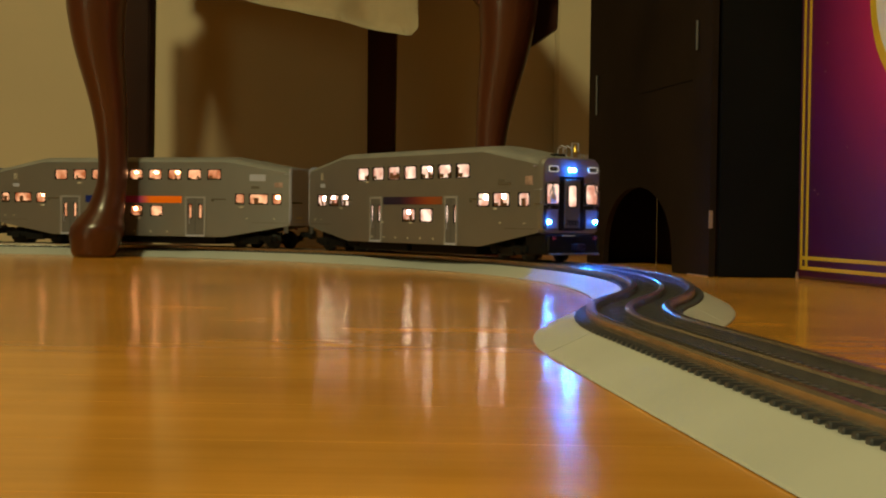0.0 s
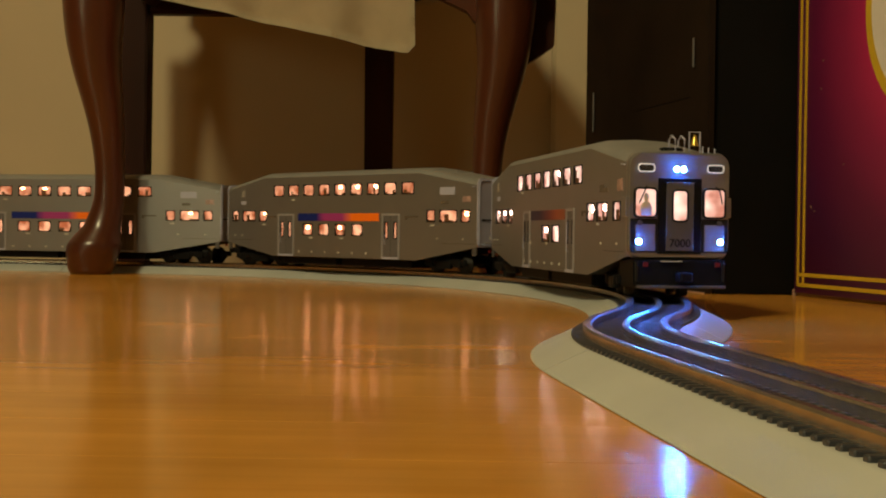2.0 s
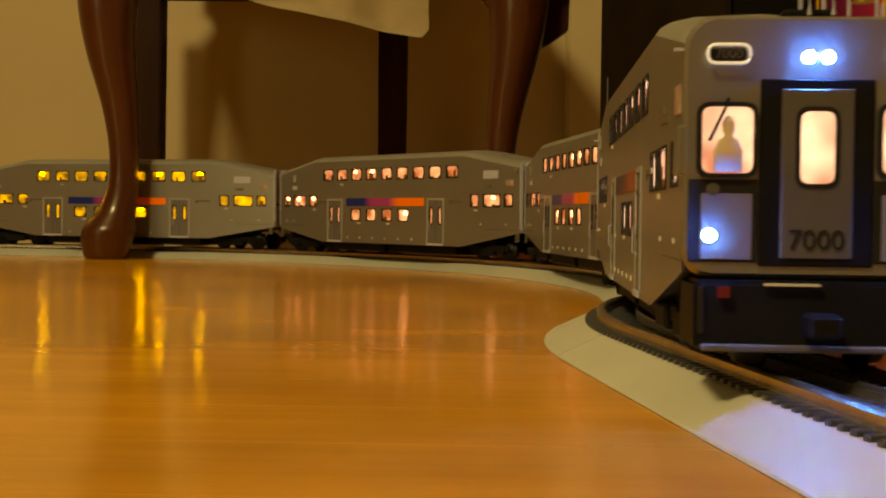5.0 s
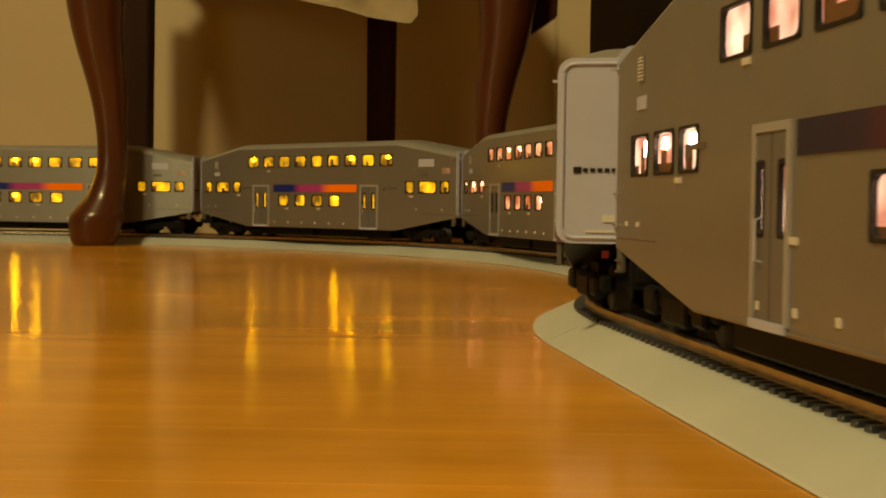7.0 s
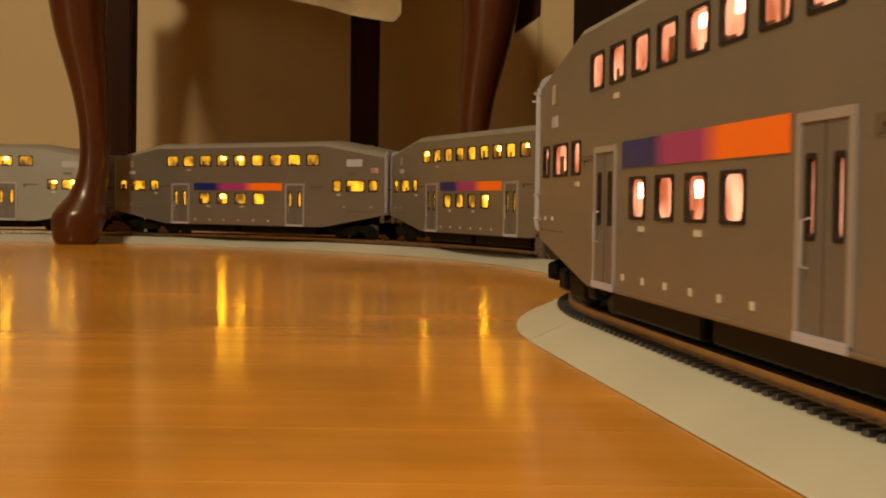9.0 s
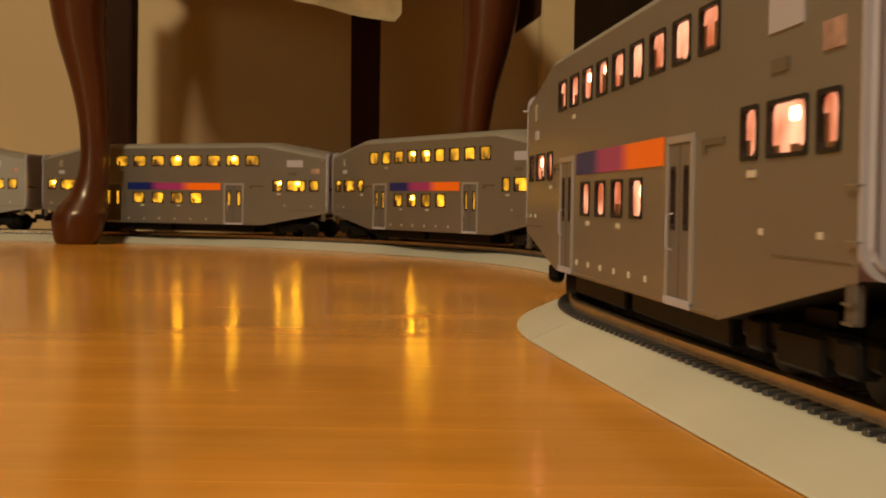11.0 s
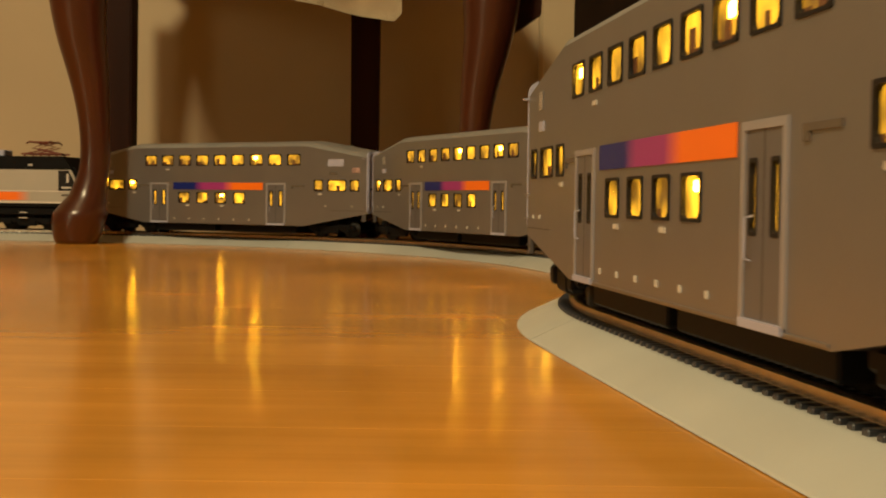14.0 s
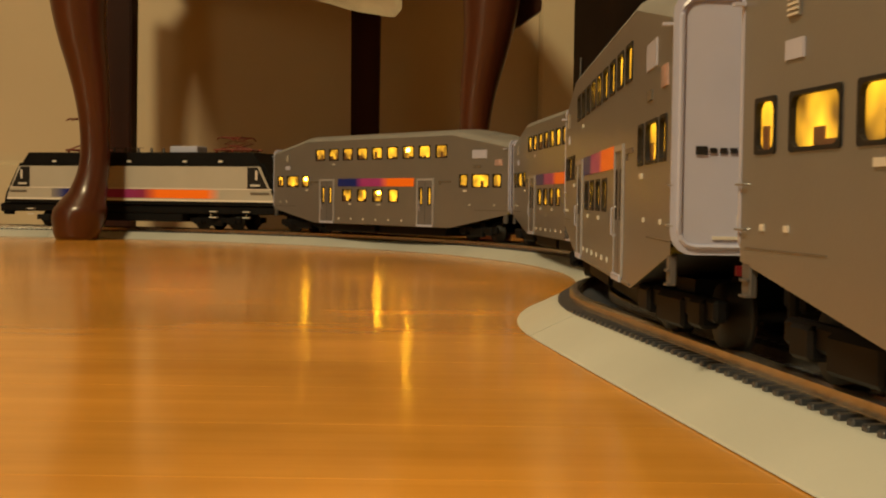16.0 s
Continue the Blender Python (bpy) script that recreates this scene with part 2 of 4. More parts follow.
def box(bm, x0, x1, y0, y1, z0, z1, bevel=0.0, mi=0, seg=1):
    vs = [bm.verts.new((x, y, z)) for x in (x0, x1) for y in (y0, y1) for z in (z0, z1)]
    fs = [bm.faces.new([vs[i] for i in q]) for q in ((0, 1, 3, 2), (4, 6, 7, 5), (0, 4, 5, 1), (2, 3, 7, 6), (0, 2, 6, 4), (1, 5, 7, 3))]
    for f in fs:
        f.material_index = mi
    if bevel:
        bmesh.ops.bevel(bm, geom=list({e for f in fs for e in f.edges}), offset=bevel, segments=seg, affect="EDGES", profile=0.5)
    return fs


def boxes_bm(*specs, bevel=0.0):
    bm = bmesh.new()
    for s in specs:
        box(bm, *s, bevel=bevel)
    return bm


def tube(bm, pts, r, n=8, caps=True):
    """A round bar along a line of points; r is one radius or one for each point."""
    rs = r if isinstance(r, (list, tuple)) else [r] * len(pts)
    pts = [Vector(p) for p in pts]
    rings = []
    for i, p in enumerate(pts):
        d = (pts[min(i + 1, len(pts) - 1)] - pts[max(i - 1, 0)]).normalized()
        u = d.orthogonal().normalized() if abs(d.z) > 0.95 else Vector((0, 0, 1)).cross(d).normalized()
        v = d.cross(u)
        rings.append([bm.verts.new(p + rs[i] * (math.cos(a) * u + math.sin(a) * v)) for a in (2 * math.pi * k / n for k in range(n))])
    for a, b in zip(rings, rings[1:]):
        for k in range(n):
            bm.faces.new((a[k], a[(k + 1) % n], b[(k + 1) % n], b[k]))
    if caps:
        bm.faces.new(rings[0][::-1])
        bm.faces.new(rings[-1])


def disc(bm, c, axis, r, depth, n=20):
    c, axis = Vector(c), Vector(axis).normalized()
    tube(bm, [c, c + axis * depth], r, n)


def dome(bm, c, r, rise, n=16):
    """A shallow lens that bulges along x."""
    c = Vector(c)
    steps = [math.pi / 2 * k / 4 for k in range(5)]
    tube(bm, [c] + [c + Vector((0.0003 + rise * math.sin(a), 0, 0)) for a in steps], [r] + [max(r * math.cos(a), r * 0.05) for a in steps], n)


def prism(bm, outline, y0, y1):
    """A solid with the outline (x, z) between two planes of y."""
    a = [bm.verts.new((x, y0, z)) for x, z in outline]
    b = [bm.verts.new((x, y1, z)) for x, z in outline]
    bm.faces.new(a)
    bm.faces.new(b[::-1])
    n = len(outline)
    for i in range(n):
        bm.faces.new((a[i], a[(i + 1) % n], b[(i + 1) % n], b[i]))


def rounded(x0, x1, z0, z1, r, n=3):
    out = []
    for cx, cz, a0 in ((x1 - r, z0 + r, -90), (x1 - r, z1 - r, 0), (x0 + r, z1 - r, 90), (x0 + r, z0 + r, 180)):
        for k in range(n + 1):
            a = radians(a0 + 90 * k / n)
            out.append((cx + r * math.cos(a), cz + r * math.sin(a)))
    return out


# ---- the track's line ----
TX, TY, TH = 0.0913, 0.6417, radians(-108.29)
BACK = [(1.264, -1.4105), (1.3, -0.041), (1.6, 0.0)]
AHEAD = [(0.1651, 2.684), (0.75, 0.0364), (1.3, 0.0)]
STEP = 0.004


def run(segs, sign):
    x, y, h, out, s = TX, TY, TH, [(0.0, TX, TY, TH)], 0.0
    for length, k in segs:
        for _ in range(round(length / STEP)):
            hm = h + sign * k * STEP / 2
            x, y, h, s = x + sign * STEP * math.cos(hm), y + sign * STEP * math.sin(hm), h + sign * k * STEP, s + sign * STEP
            out.append((s, x, y, h))
    return out


LINE = np.array(run(BACK, -1)[::-1] + run(AHEAD, 1)[1:])
S_MIN, S_MAX = LINE[0, 0], LINE[-1, 0]


def on_line(s):
    c = min(max(s, S_MIN), S_MAX)
    x, y, h = (float(np.interp(c, LINE[:, 0], LINE[:, i])) for i in (1, 2, 3))
    return x + (s - c) * math.cos(h), y + (s - c) * math.sin(h), h


RAIL_Z, TIE_Z, TIE_HALF, BED_HALF, GAUGE = 0.0136, 0.0098, 0.0238, 0.0412, 0.0168
BODY_Z = 0.0158

# ---- room ----
WALL_Y = 2.1


def room():
    # only the north wall is seen; the rest closes the room and bounces light
    specs = {"wall_north": (-4.7, 2.0, WALL_Y, WALL_Y + 0.1, 0, 2.5), "wall_south": (-4.7, 2.0, -2.6, -2.5, 0, 2.5),
             "wall_west": (-4.8, -4.7, -2.6, WALL_Y + 0.1, 0, 2.5), "wall_east": (2.0, 2.1, -2.6, WALL_Y + 0.1, 0, 2.5)}
    for name, s in specs.items():
        tagged(link_bm(name, boxes_bm(s), M["wall"]), "tan painted plaster wall", "wall", kind="structure")
    tagged(link_bm("ceiling", boxes_bm((-4.8, 2.1, -2.6, WALL_Y + 0.1, 2.5, 2.6)), M["trim"]), "unseen cream painted ceiling, added to bounce light", "ceiling", kind="structure")
    bm = bmesh.new()
    prism(bm, [(-4.7, 0.0), (2.0, 0.0), (2.0, 0.105), (-4.7, 0.105)], WALL_Y - 0.014, WALL_Y)
    bmesh.ops.bevel(bm, geom=[e for e in bm.edges if all(v.co.z > 0.1 and v.co.y < WALL_Y - 0.01 for v in e.verts)], offset=0.008, segments=3, affect="EDGES")
    tagged(link_bm("baseboard", bm, M["trim"]), "cream painted wooden baseboard", "baseboard", kind="structure")
    bm = boxes_bm((0.150, 0.215, WALL_Y - 0.03, WALL_Y, 0.0, 2.05), bevel=0.006)
    tagged(link_bm("trim", bm, M["trim"]), "cream painted door casing on the wall", "trim", kind="structure")


room()


# ---- chair ----
def chair():
    c = empty("side_chair", pose(0, 0, 0))
    tagged(c, "mahogany side chair with carved front legs and cream seat cloth", "chair")

    def cabriole(x, y, side, name="front_leg"):
        bm = bmesh.new()
        # (height, sideways offset, radius)
        prof = [(0.0, 0.0, 0.022), (0.006, 0.0, 0.0255), (0.025, 0.002, 0.030), (0.034, 0.004, 0.0305), (0.043, 0.006, 0.026),
                (0.058, 0.013, 0.020), (0.085, 0.0188, 0.0166), (0.1125, 0.0192, 0.0164), (0.14, 0.0178, 0.0174), (0.17, 0.0148, 0.0200),
                (0.20, 0.0102, 0.0236), (0.228, 0.0050, 0.0268), (0.2556, 0.0018, 0.0298), (0.283, 0.0008, 0.0332), (0.34, 0.0, 0.036), (0.42, 0.0, 0.036)]
        zs = np.concatenate([np.linspace(0.0, 0.05, 14), np.linspace(0.055, 0.42, 50)])
        offs, rads = (np.interp(zs, [p[0] for p in prof], [p[k] for p in prof]) for k in (1, 2))
        for _ in range(4):
            for arr in (offs, rads):
                arr[15:-1] = (arr[14:-2] + 2 * arr[15:-1] + arr[16:]) / 4
        fine = [(float(a), float(b), float(d)) for a, b, d in zip(zs, offs, rads)]
        n = 24
        rings = [[bm.verts.new((x + side * o + r * math.cos(2 * math.pi * k / n), y + 0.4 * o + r * math.sin(2 * math.pi * k / n), z)) for k in range(n)] for z, o, r in fine]
        for p, q in zip(rings, rings[1:]):
            for k in range(n):
                bm.faces.new((p[k], p[(k + 1) % n], q[(k + 1) % n], q[k]))
        bm.faces.new(rings[0][::-1])
        bm.faces.new(rings[-1])
        return part(name, bm, M["mahogany"], c, "polished cabriole leg with pad foot", True)

    cabriole(-0.415, 1.46, 1)
    cabriole(0.052, 1.46, -1)
    for x in (-0.482, -0.118):
        bm = bmesh.new()
        for z0, z1, w0, w1 in ((0.0, 0.42, 0.0195, 0.0215),):
            vs = [bm.verts.new((x + a * w, 1.925 + b * w, z)) for z, w in ((z0, w0), (z1, w1)) for a, b in ((-1, -1), (1, -1), (1, 1), (-1, 1))]
            for q in ((0, 1, 2, 3), (7, 6, 5, 4), (0, 4, 5, 1), (1, 5, 6, 2), (2, 6, 7, 3), (3, 7, 4, 0)):
                bm.faces.new([vs[k] for k in q])
        bmesh.ops.bevel(bm, geom=bm.edges[:], offset=0.002, segments=2, affect="EDGES")
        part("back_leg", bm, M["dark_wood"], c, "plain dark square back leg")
    bm = boxes_bm((-0.45, 0.09, 1.44, 1.475, 0.325, 0.385), bevel=0.004)
    part("front_rail", bm, M["mahogany"], c)
    # carved ears that join the right knee to its rails; shade is in the outer one's colour
    bm = bmesh.new()
    prism(bm, [(0.060, 0.238), (0.0854, 0.252), (0.109, 0.269), (0.112, 0.36), (0.060, 0.36)], 1.485, 1.505)
    part("knee_bracket", bm, M["dark_wood"], c, "bracket beside the knee, darkened for the shade it stands in")
    bm = bmesh.new()
    prism(bm, [(0.030, 0.272), (0.022, 0.285), (0.008, 0.302), (-0.030, 0.320), (-0.030, 0.36), (0.030, 0.36)], 1.455, 1.475)
    part("knee_bracket", bm, M["mahogany"], c, "curved bracket beside the knee")
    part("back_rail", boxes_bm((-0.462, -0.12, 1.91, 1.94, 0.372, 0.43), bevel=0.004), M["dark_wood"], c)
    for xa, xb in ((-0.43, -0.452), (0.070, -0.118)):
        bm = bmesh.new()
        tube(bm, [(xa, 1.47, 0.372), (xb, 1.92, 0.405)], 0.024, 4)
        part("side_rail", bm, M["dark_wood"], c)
    # the seat lies out of view; its outline is set by the shadow it casts
    bm = bmesh.new()
    plan = [(-0.512, 1.43), (0.10, 1.43), (0.06, 1.96), (-0.470, 1.96)]
    lo, hi = ([bm.verts.new((x, y, z)) for x, y in plan] for z in (0.40, 0.45))
    bm.faces.new(lo)
    bm.faces.new(hi[::-1])
    for k in range(4):
        bm.faces.new((lo[k], lo[(k + 1) % 4], hi[(k + 1) % 4], hi[k]))
    bmesh.ops.bevel(bm, geom=bm.edges[:], offset=0.015, segments=2, affect="EDGES")
    part("seat", bm, M["cloth"], c, "cream upholstered seat", True)
    # backrest out of view, added and widened to keep light off the wall behind
    bm = bmesh.new()
    prism(bm, [(-0.465, 0.435), (0.05, 0.435), (0.05, 0.98), (-0.465, 0.98)], 1.955, 1.995)
    bmesh.ops.bevel(bm, geom=bm.edges[:], offset=0.012, segments=2, affect="EDGES")
    part("backrest", bm, M["dark_wood"], c, "unseen dark wooden backrest, widened to shade the wall")
    # loose cloth that hangs down over the front of the seat
    bm = bmesh.new()
    nx, nz = 40, 16
    grid = []
    for i in range(nx + 1):
        u = i / nx
        x = -0.36 + 0.306 * u
        low = 0.310 - 0.065 * u + 0.012 * max(0.0, (u - 0.95) / 0.05) ** 3
        col = []
        for k in range(nz + 1):
            v = k / nz
            z = 0.452 + (low - 0.452) * v
            y = 1.415 + 0.006 * math.sin(u * 17) * v + 0.004 * math.sin(u * 31 + 1) * v
            col.append(bm.verts.new((x + 0.006 * v, y, z)))
        grid.append(col)
    for i in range(nx):
        for k in range(nz):
            bm.faces.new((grid[i][k], grid[i + 1][k], grid[i + 1][k + 1], grid[i][k + 1]))
    bmesh.ops.solidify(bm, geom=bm.faces[:], thickness=0.003)
    part("seat_cloth", bm, M["cloth"], c, "cream cloth corner hanging from the seat", True)


chair()


# ---- boxes beside the track ----
ARCH_U, ARCH_W, ARCH_H = 0.195, 0.105, 0.085


def dark_cabinet():
    c = empty("dark_cabinet", pose(0, 0, 0))
    tagged(c, "tall dark brown and black board box standing on the floor", "box")
    a, b, d = Vector((0.156, 1.52, 0)), Vector((0.231, 1.168, 0)), Vector((0.307, 1.172, 0))
    e = a + (d - b)

    def slab(name, p, q, m, label=""):
        bm = bmesh.new()
        n = Vector((-(q - p).y, (q - p).x, 0)).normalized() * 0.006
        vs = [bm.verts.new(v) for v in (p, q, q + n, p + n)]
        ws = [bm.verts.new(v.co + Vector((0, 0, 0.62))) for v in vs]
        bm.faces.new(vs)
        bm.faces.new(ws)
        for i in range(4):
            bm.faces.new((vs[i], vs[(i + 1) % 4], ws[(i + 1) % 4], ws[i]))
        bmesh.ops.bevel(bm, geom=bm.edges[:], offset=0.001, segments=2, affect="EDGES")
        return part(name, bm, m, c, label)
    # side panel; an arch is cut at its foot to make the dark arched patch
    ln = (a - b).length
    arch = [(ARCH_U + ARCH_W * math.sin(t), ARCH_H * max(0.0, math.cos(t)) ** 0.75) for t in (radians(-90 + 9 * k) for k in range(21))]
    bm = bmesh.new()
    prism(bm, [(0.0, 0.0)] + arch + [(ln, 0.0), (ln, 0.62), (0.0, 0.62)], 0.0, 0.006)
    bm.transform(Matrix.Translation(b) @ Matrix.Rotation(math.atan2((a - b).y, (a - b).x), 4, "Z"))
    part("side_panel", bm, M["dark_box"], c, "dark brown scuffed side panel with an arch cut at its foot")
    place = Matrix.Translation(b) @ Matrix.Rotation(math.atan2((a - b).y, (a - b).x), 4, "Z")
    for nm, spec, m in (("crease", (0.045, 0.19, 0.006, 0.0063, 0.1815, 0.1823), M["black_box"]), ("worn_edge", (-0.0004, 0.0008, 0.003, 0.0066, 0.044, 0.060), M["card"]),
                        ("worn_edge", (0.002, 0.050, 0.0055, 0.0064, 0.0, 0.0012), M["card"])):
        bm = boxes_bm(spec)
        bm.transform(place)
        part(nm, bm, m, c)
    slab("front_panel", d, b + (d - b) * 0.02, M["black_box"], "plain black front panel")
    slab("side_panel", e, d, M["dark_box"])
    slab("back_panel", a, e, M["dark_box"])
    bm = bmesh.new()
    vs = [bm.verts.new(v + Vector((0, 0, z))) for z in (0.612, 0.618) for v in (a, b, d, e)]
    for q in ((0, 1, 2, 3), (7, 6, 5, 4), (0, 4, 5, 1), (1, 5, 6, 2), (2, 6, 7, 3), (3, 7, 4, 0)):
        bm.faces.new([vs[i] for i in q])
    part("top_panel", bm, M["dark_box"], c)
    # thin metal catches on the panels
    u = (a - b).normalized()
    n = Vector((-u.y, u.x, 0))
    for along, z0, z1 in ((0.03, 0.208, 0.235), (0.325, 0.17, 0.215)):
        bm = bmesh.new()
        p = b + u * along - n * 0.0085
        if (p - Vector((0, 0, 0))).length > (b + u * along).length:
            p = b + u * along + n * 0.0085
        tube(bm, [p + Vector((0, 0, z0)), p + Vector((0, 0, z1))], 0.0012, 8)
        part("catch", bm, M["darkgrey"], c, "small dark metal catch")


dark_cabinet()


def maroon_carton():
    # face towards the track runs from the far corner to the near one
    far, near = Vector((0.3020, 1.160, 0)), Vector((0.3765, 0.80, 0))
    u = (near - far).normalized()
    ang = math.degrees(math.atan2(u.y, u.x))
    c = empty("train_set_carton", pose(far.x, far.y, 0, 0, 0, ang))
    tagged(c, "maroon printed cardboard carton with yellow border lines", "carton")
    L2, D2, H2 = (near - far).length, 0.30, 0.42
    part("body", boxes_bm((0, L2, 0.0, D2, 0.0, H2), bevel=0.003), M["carton_print"], c)
    eps = 0.0006

    def strip(name, x0, x1, z0, z1, m, k=1, label=""):
        return part(name, boxes_bm((x0, x1, -eps * k, 0.001, z0, z1)), m, c, label)
    for z in (0.0085, 0.0175):
        strip("border_line", 0.008, L2, z, z + 0.0032, M["yellow"])
    for x in (0.008, 0.018):
        strip("border_line", x, x + 0.0035, 0.0085, H2, M["yellow"])
    rng = random.Random(8)
    for i in range(5):
        x, z = rng.uniform(0.03, 0.12), rng.uniform(0.03, 0.21)
        strip("scuff", x, x + rng.uniform(0.0008, 0.0022), z, z + rng.uniform(0.0008, 0.0014), M["card"])
    strip("corner_wear", 0.0005, 0.004, 0.0, 0.006, M["card"])
    for r0, m, k, nm in ((0.088, "yellow", 2, "yellow_ring"), (0.078, "white_print", 3, "white_medallion")):
        bm = bmesh.new()
        cx, cz = 0.21, 0.235
        vs = [bm.verts.new((cx + r0 * math.cos(2 * math.pi * i / 48), -eps * k, cz + 1.05 * r0 * math.sin(2 * math.pi * i / 48))) for i in range(48)]
        bm.faces.new(vs)
        ring = bmesh.ops.extrude_face_region(bm, geom=bm.faces[:])
        for v in ring["geom"]:
            if isinstance(v, bmesh.types.BMVert):
                v.co.y += 0.0012
        part(nm, bm, M[m], c)


maroon_carton()


# ---- track ----
def sweep(s0, s1, section, step=0.01):
    """A bar along the track's line; section: (offset to the right, height)."""
    bm = bmesh.new()
    n = max(2, round((s1 - s0) / step))
    rings = []
    for i in range(n + 1):
        x, y, h = on_line(s0 + (s1 - s0) * i / n)
        rings.append([bm.verts.new((x + o * math.sin(h), y - o * math.cos(h), z)) for o, z in section])
    m = len(section)
    for a, b in zip(rings, rings[1:]):
        for k in range(m):
            bm.faces.new((a[k], a[(k + 1) % m], b[(k + 1) % m], b[k]))
    bm.faces.new(rings[0])
    bm.faces.new(rings[-1][::-1])
    return bm


TRACK = empty("toy_train_track")
tagged(TRACK, "three-rail toy train track on grey plastic roadbed on the floor", "track")


def track():
    B, T, z = BED_HALF, TIE_HALF, TIE_Z
    bed = [(-B, 0.0003), (-B + 0.0006, 0.0009), (-T - 0.0012, z - 0.0016), (-T - 0.0004, z - 0.0014), (T + 0.0004, z - 0.0014),
           (T + 0.0012, z - 0.0016), (B - 0.0006, 0.0009), (B, 0.0003)]
    cuts = [S_MIN, -3.2, -2.4, -1.57, -1.22, -0.871, -0.45, -0.006, 0.155, 0.48, 0.88, 1.5, S_MAX]
    for a, b in zip(cuts, cuts[1:]):
        part("roadbed", sweep(a + 0.0004, b - 0.0004, bed), M["bed"], TRACK, "smooth light grey plastic roadbed")
    for o in (-GAUGE, 0.0, GAUGE):
        w, top = (0.0021, RAIL_Z) if o else (0.0017, RAIL_Z - 0.0003)
        rail = [(o - w - 0.0002, z - 0.001), (o - w, z + 0.0004), (o - w, top - 0.0008), (o - w * 0.6, top - 0.0001), (o + w * 0.6, top - 0.0001),
                (o + w, top - 0.0008), (o + w, z + 0.0004), (o + w + 0.0002, z - 0.001)]
        part("rail", sweep(S_MIN, S_MAX, rail, 0.008), M["steel"], TRACK, "polished steel rail")


track()


# ---- rolling stock ----
CAR_L, CAR_W = 0.390, 0.064
END_Z, BELLY_Z, EAVE_Z, PEAK_Z = 0.0229, 0.0089, 0.0812, 0.0942
TRUCK = 0.150
DROP = RAIL_Z - BODY_Z  # height of the truck's base against the body's


def car_top(x):
    pts = [(-0.195, EAVE_Z), (-0.128, PEAK_Z), (0.117, PEAK_Z), (0.195, EAVE_Z)]
    return float(np.interp(x, [p[0] for p in pts], [p[1] for p in pts]))


def car_low(x):
    pts = [(-0.195, END_Z), (-0.113, BELLY_Z), (0.113, BELLY_Z), (0.195, END_Z)]
    return float(np.interp(x, [p[0] for p in pts], [p[1] for p in pts]))


def side_skin(windows, y):
    """One side of a car with real window openings. windows: (x0, x1, z0, z1)."""
    bm = bmesh.new()
    xs = sorted({-0.195, 0.195, -0.128, 0.117, -0.113, 0.113} | {round(v, 5) for w in windows for v in w[:2]})
    verts = {}

    def vert(x, z):
        k = (round(x, 5), round(z, 5))
        if k not in verts:
            verts[k] = bm.verts.new((x, y, z))
        return verts[k]
    for a, b in zip(xs, xs[1:]):
        mid = (a + b) / 2
        holes = sorted((w[2], w[3]) for w in windows if w[0] < mid < w[1])
        levels = [None] + [v for hole in holes for v in hole] + [None]
        for i in range(0, len(levels), 2):
            lo, hi = levels[i], levels[i + 1]
            za, zb = (car_low(a), car_low(b)) if lo is None else (lo, lo)
            zc, zd = (car_top(b), car_top(a)) if hi is None else (hi, hi)
            bm.faces.new([vert(a, za), vert(b, zb), vert(b, zc), vert(a, zd)])
    return bm


def window_bm(w, h, r, flush=0.0004, deep=0.0009):
    """A dark rounded gasket that fits a w x h opening, centred on its middle, facing -y."""
    bm = bmesh.new()
    inner = rounded(-w / 2 + 0.0004, w / 2 - 0.0004, -h / 2 + 0.0004, h / 2 - 0.0004, r)
    outer = rounded(-w / 2 - 0.0005, w / 2 + 0.0005, -h / 2 - 0.0005, h / 2 + 0.0005, 0.0009)
    rows = [[bm.verts.new((x, y, z)) for x, z in o] for o, y in ((outer, 0.0003), (outer, -flush), (inner, -flush), (inner, deep))]
    n = len(inner)
    for p, q in zip(rows, rows[1:]):
        for i in range(n):
            j = (i + 1) % n
            bm.faces.new((p[i], p[j], q[j], q[i]))
    return bm


MESHES = {}


def shared(key, build, materials, smooth=False):
    if key not in MESHES:
        bm = build()
        bmesh.ops.recalc_face_normals(bm, faces=bm.faces)
        me = bpy.data.meshes.new(key)
        if smooth:
            for f in bm.faces:
                f.smooth = True
        bm.to_mesh(me)
        bm.free()
        for m in materials:
            me.materials.append(m)
        MESHES[key] = me
    return MESHES[key]


def put(name, me, parent, m, label=""):
    ob = new(name, me)
    ob.parent = parent
    ob.matrix_basis = m
    if label:
        tagged(ob, label)
    return ob


def pane_bm(w, h):
    bm = bmesh.new()
    vs = [bm.verts.new((x, 0, z)) for x, z in rounded(-w / 2 + 0.0005, w / 2 - 0.0005, -h / 2 + 0.0005, h / 2 - 0.0005, 0.0018, 2)]
    bm.faces.new(vs)
    return bm


def truck_bm():
    bm = bmesh.new()
    for y in (-0.0215, 0.0215):
        s = 1 if y > 0 else -1
        box(bm, -0.036, 0.036, min(y, y + s * 0.004), max(y, y + s * 0.004), 0.0075, 0.0135, bevel=0.001)
        box(bm, -0.012, 0.012, min(y, y + s * 0.005), max(y, y + s * 0.005), 0.004, 0.0125, bevel=0.001)
        for x in (-0.024, 0.024):
            box(bm, x - 0.0055, x + 0.0055, min(y, y + s * 0.0055), max(y, y + s * 0.0055), 0.0055, 0.013, bevel=0.001)
    box(bm, -0.008, 0.008, -0.0215, 0.0215, 0.008, 0.017)
    return bm


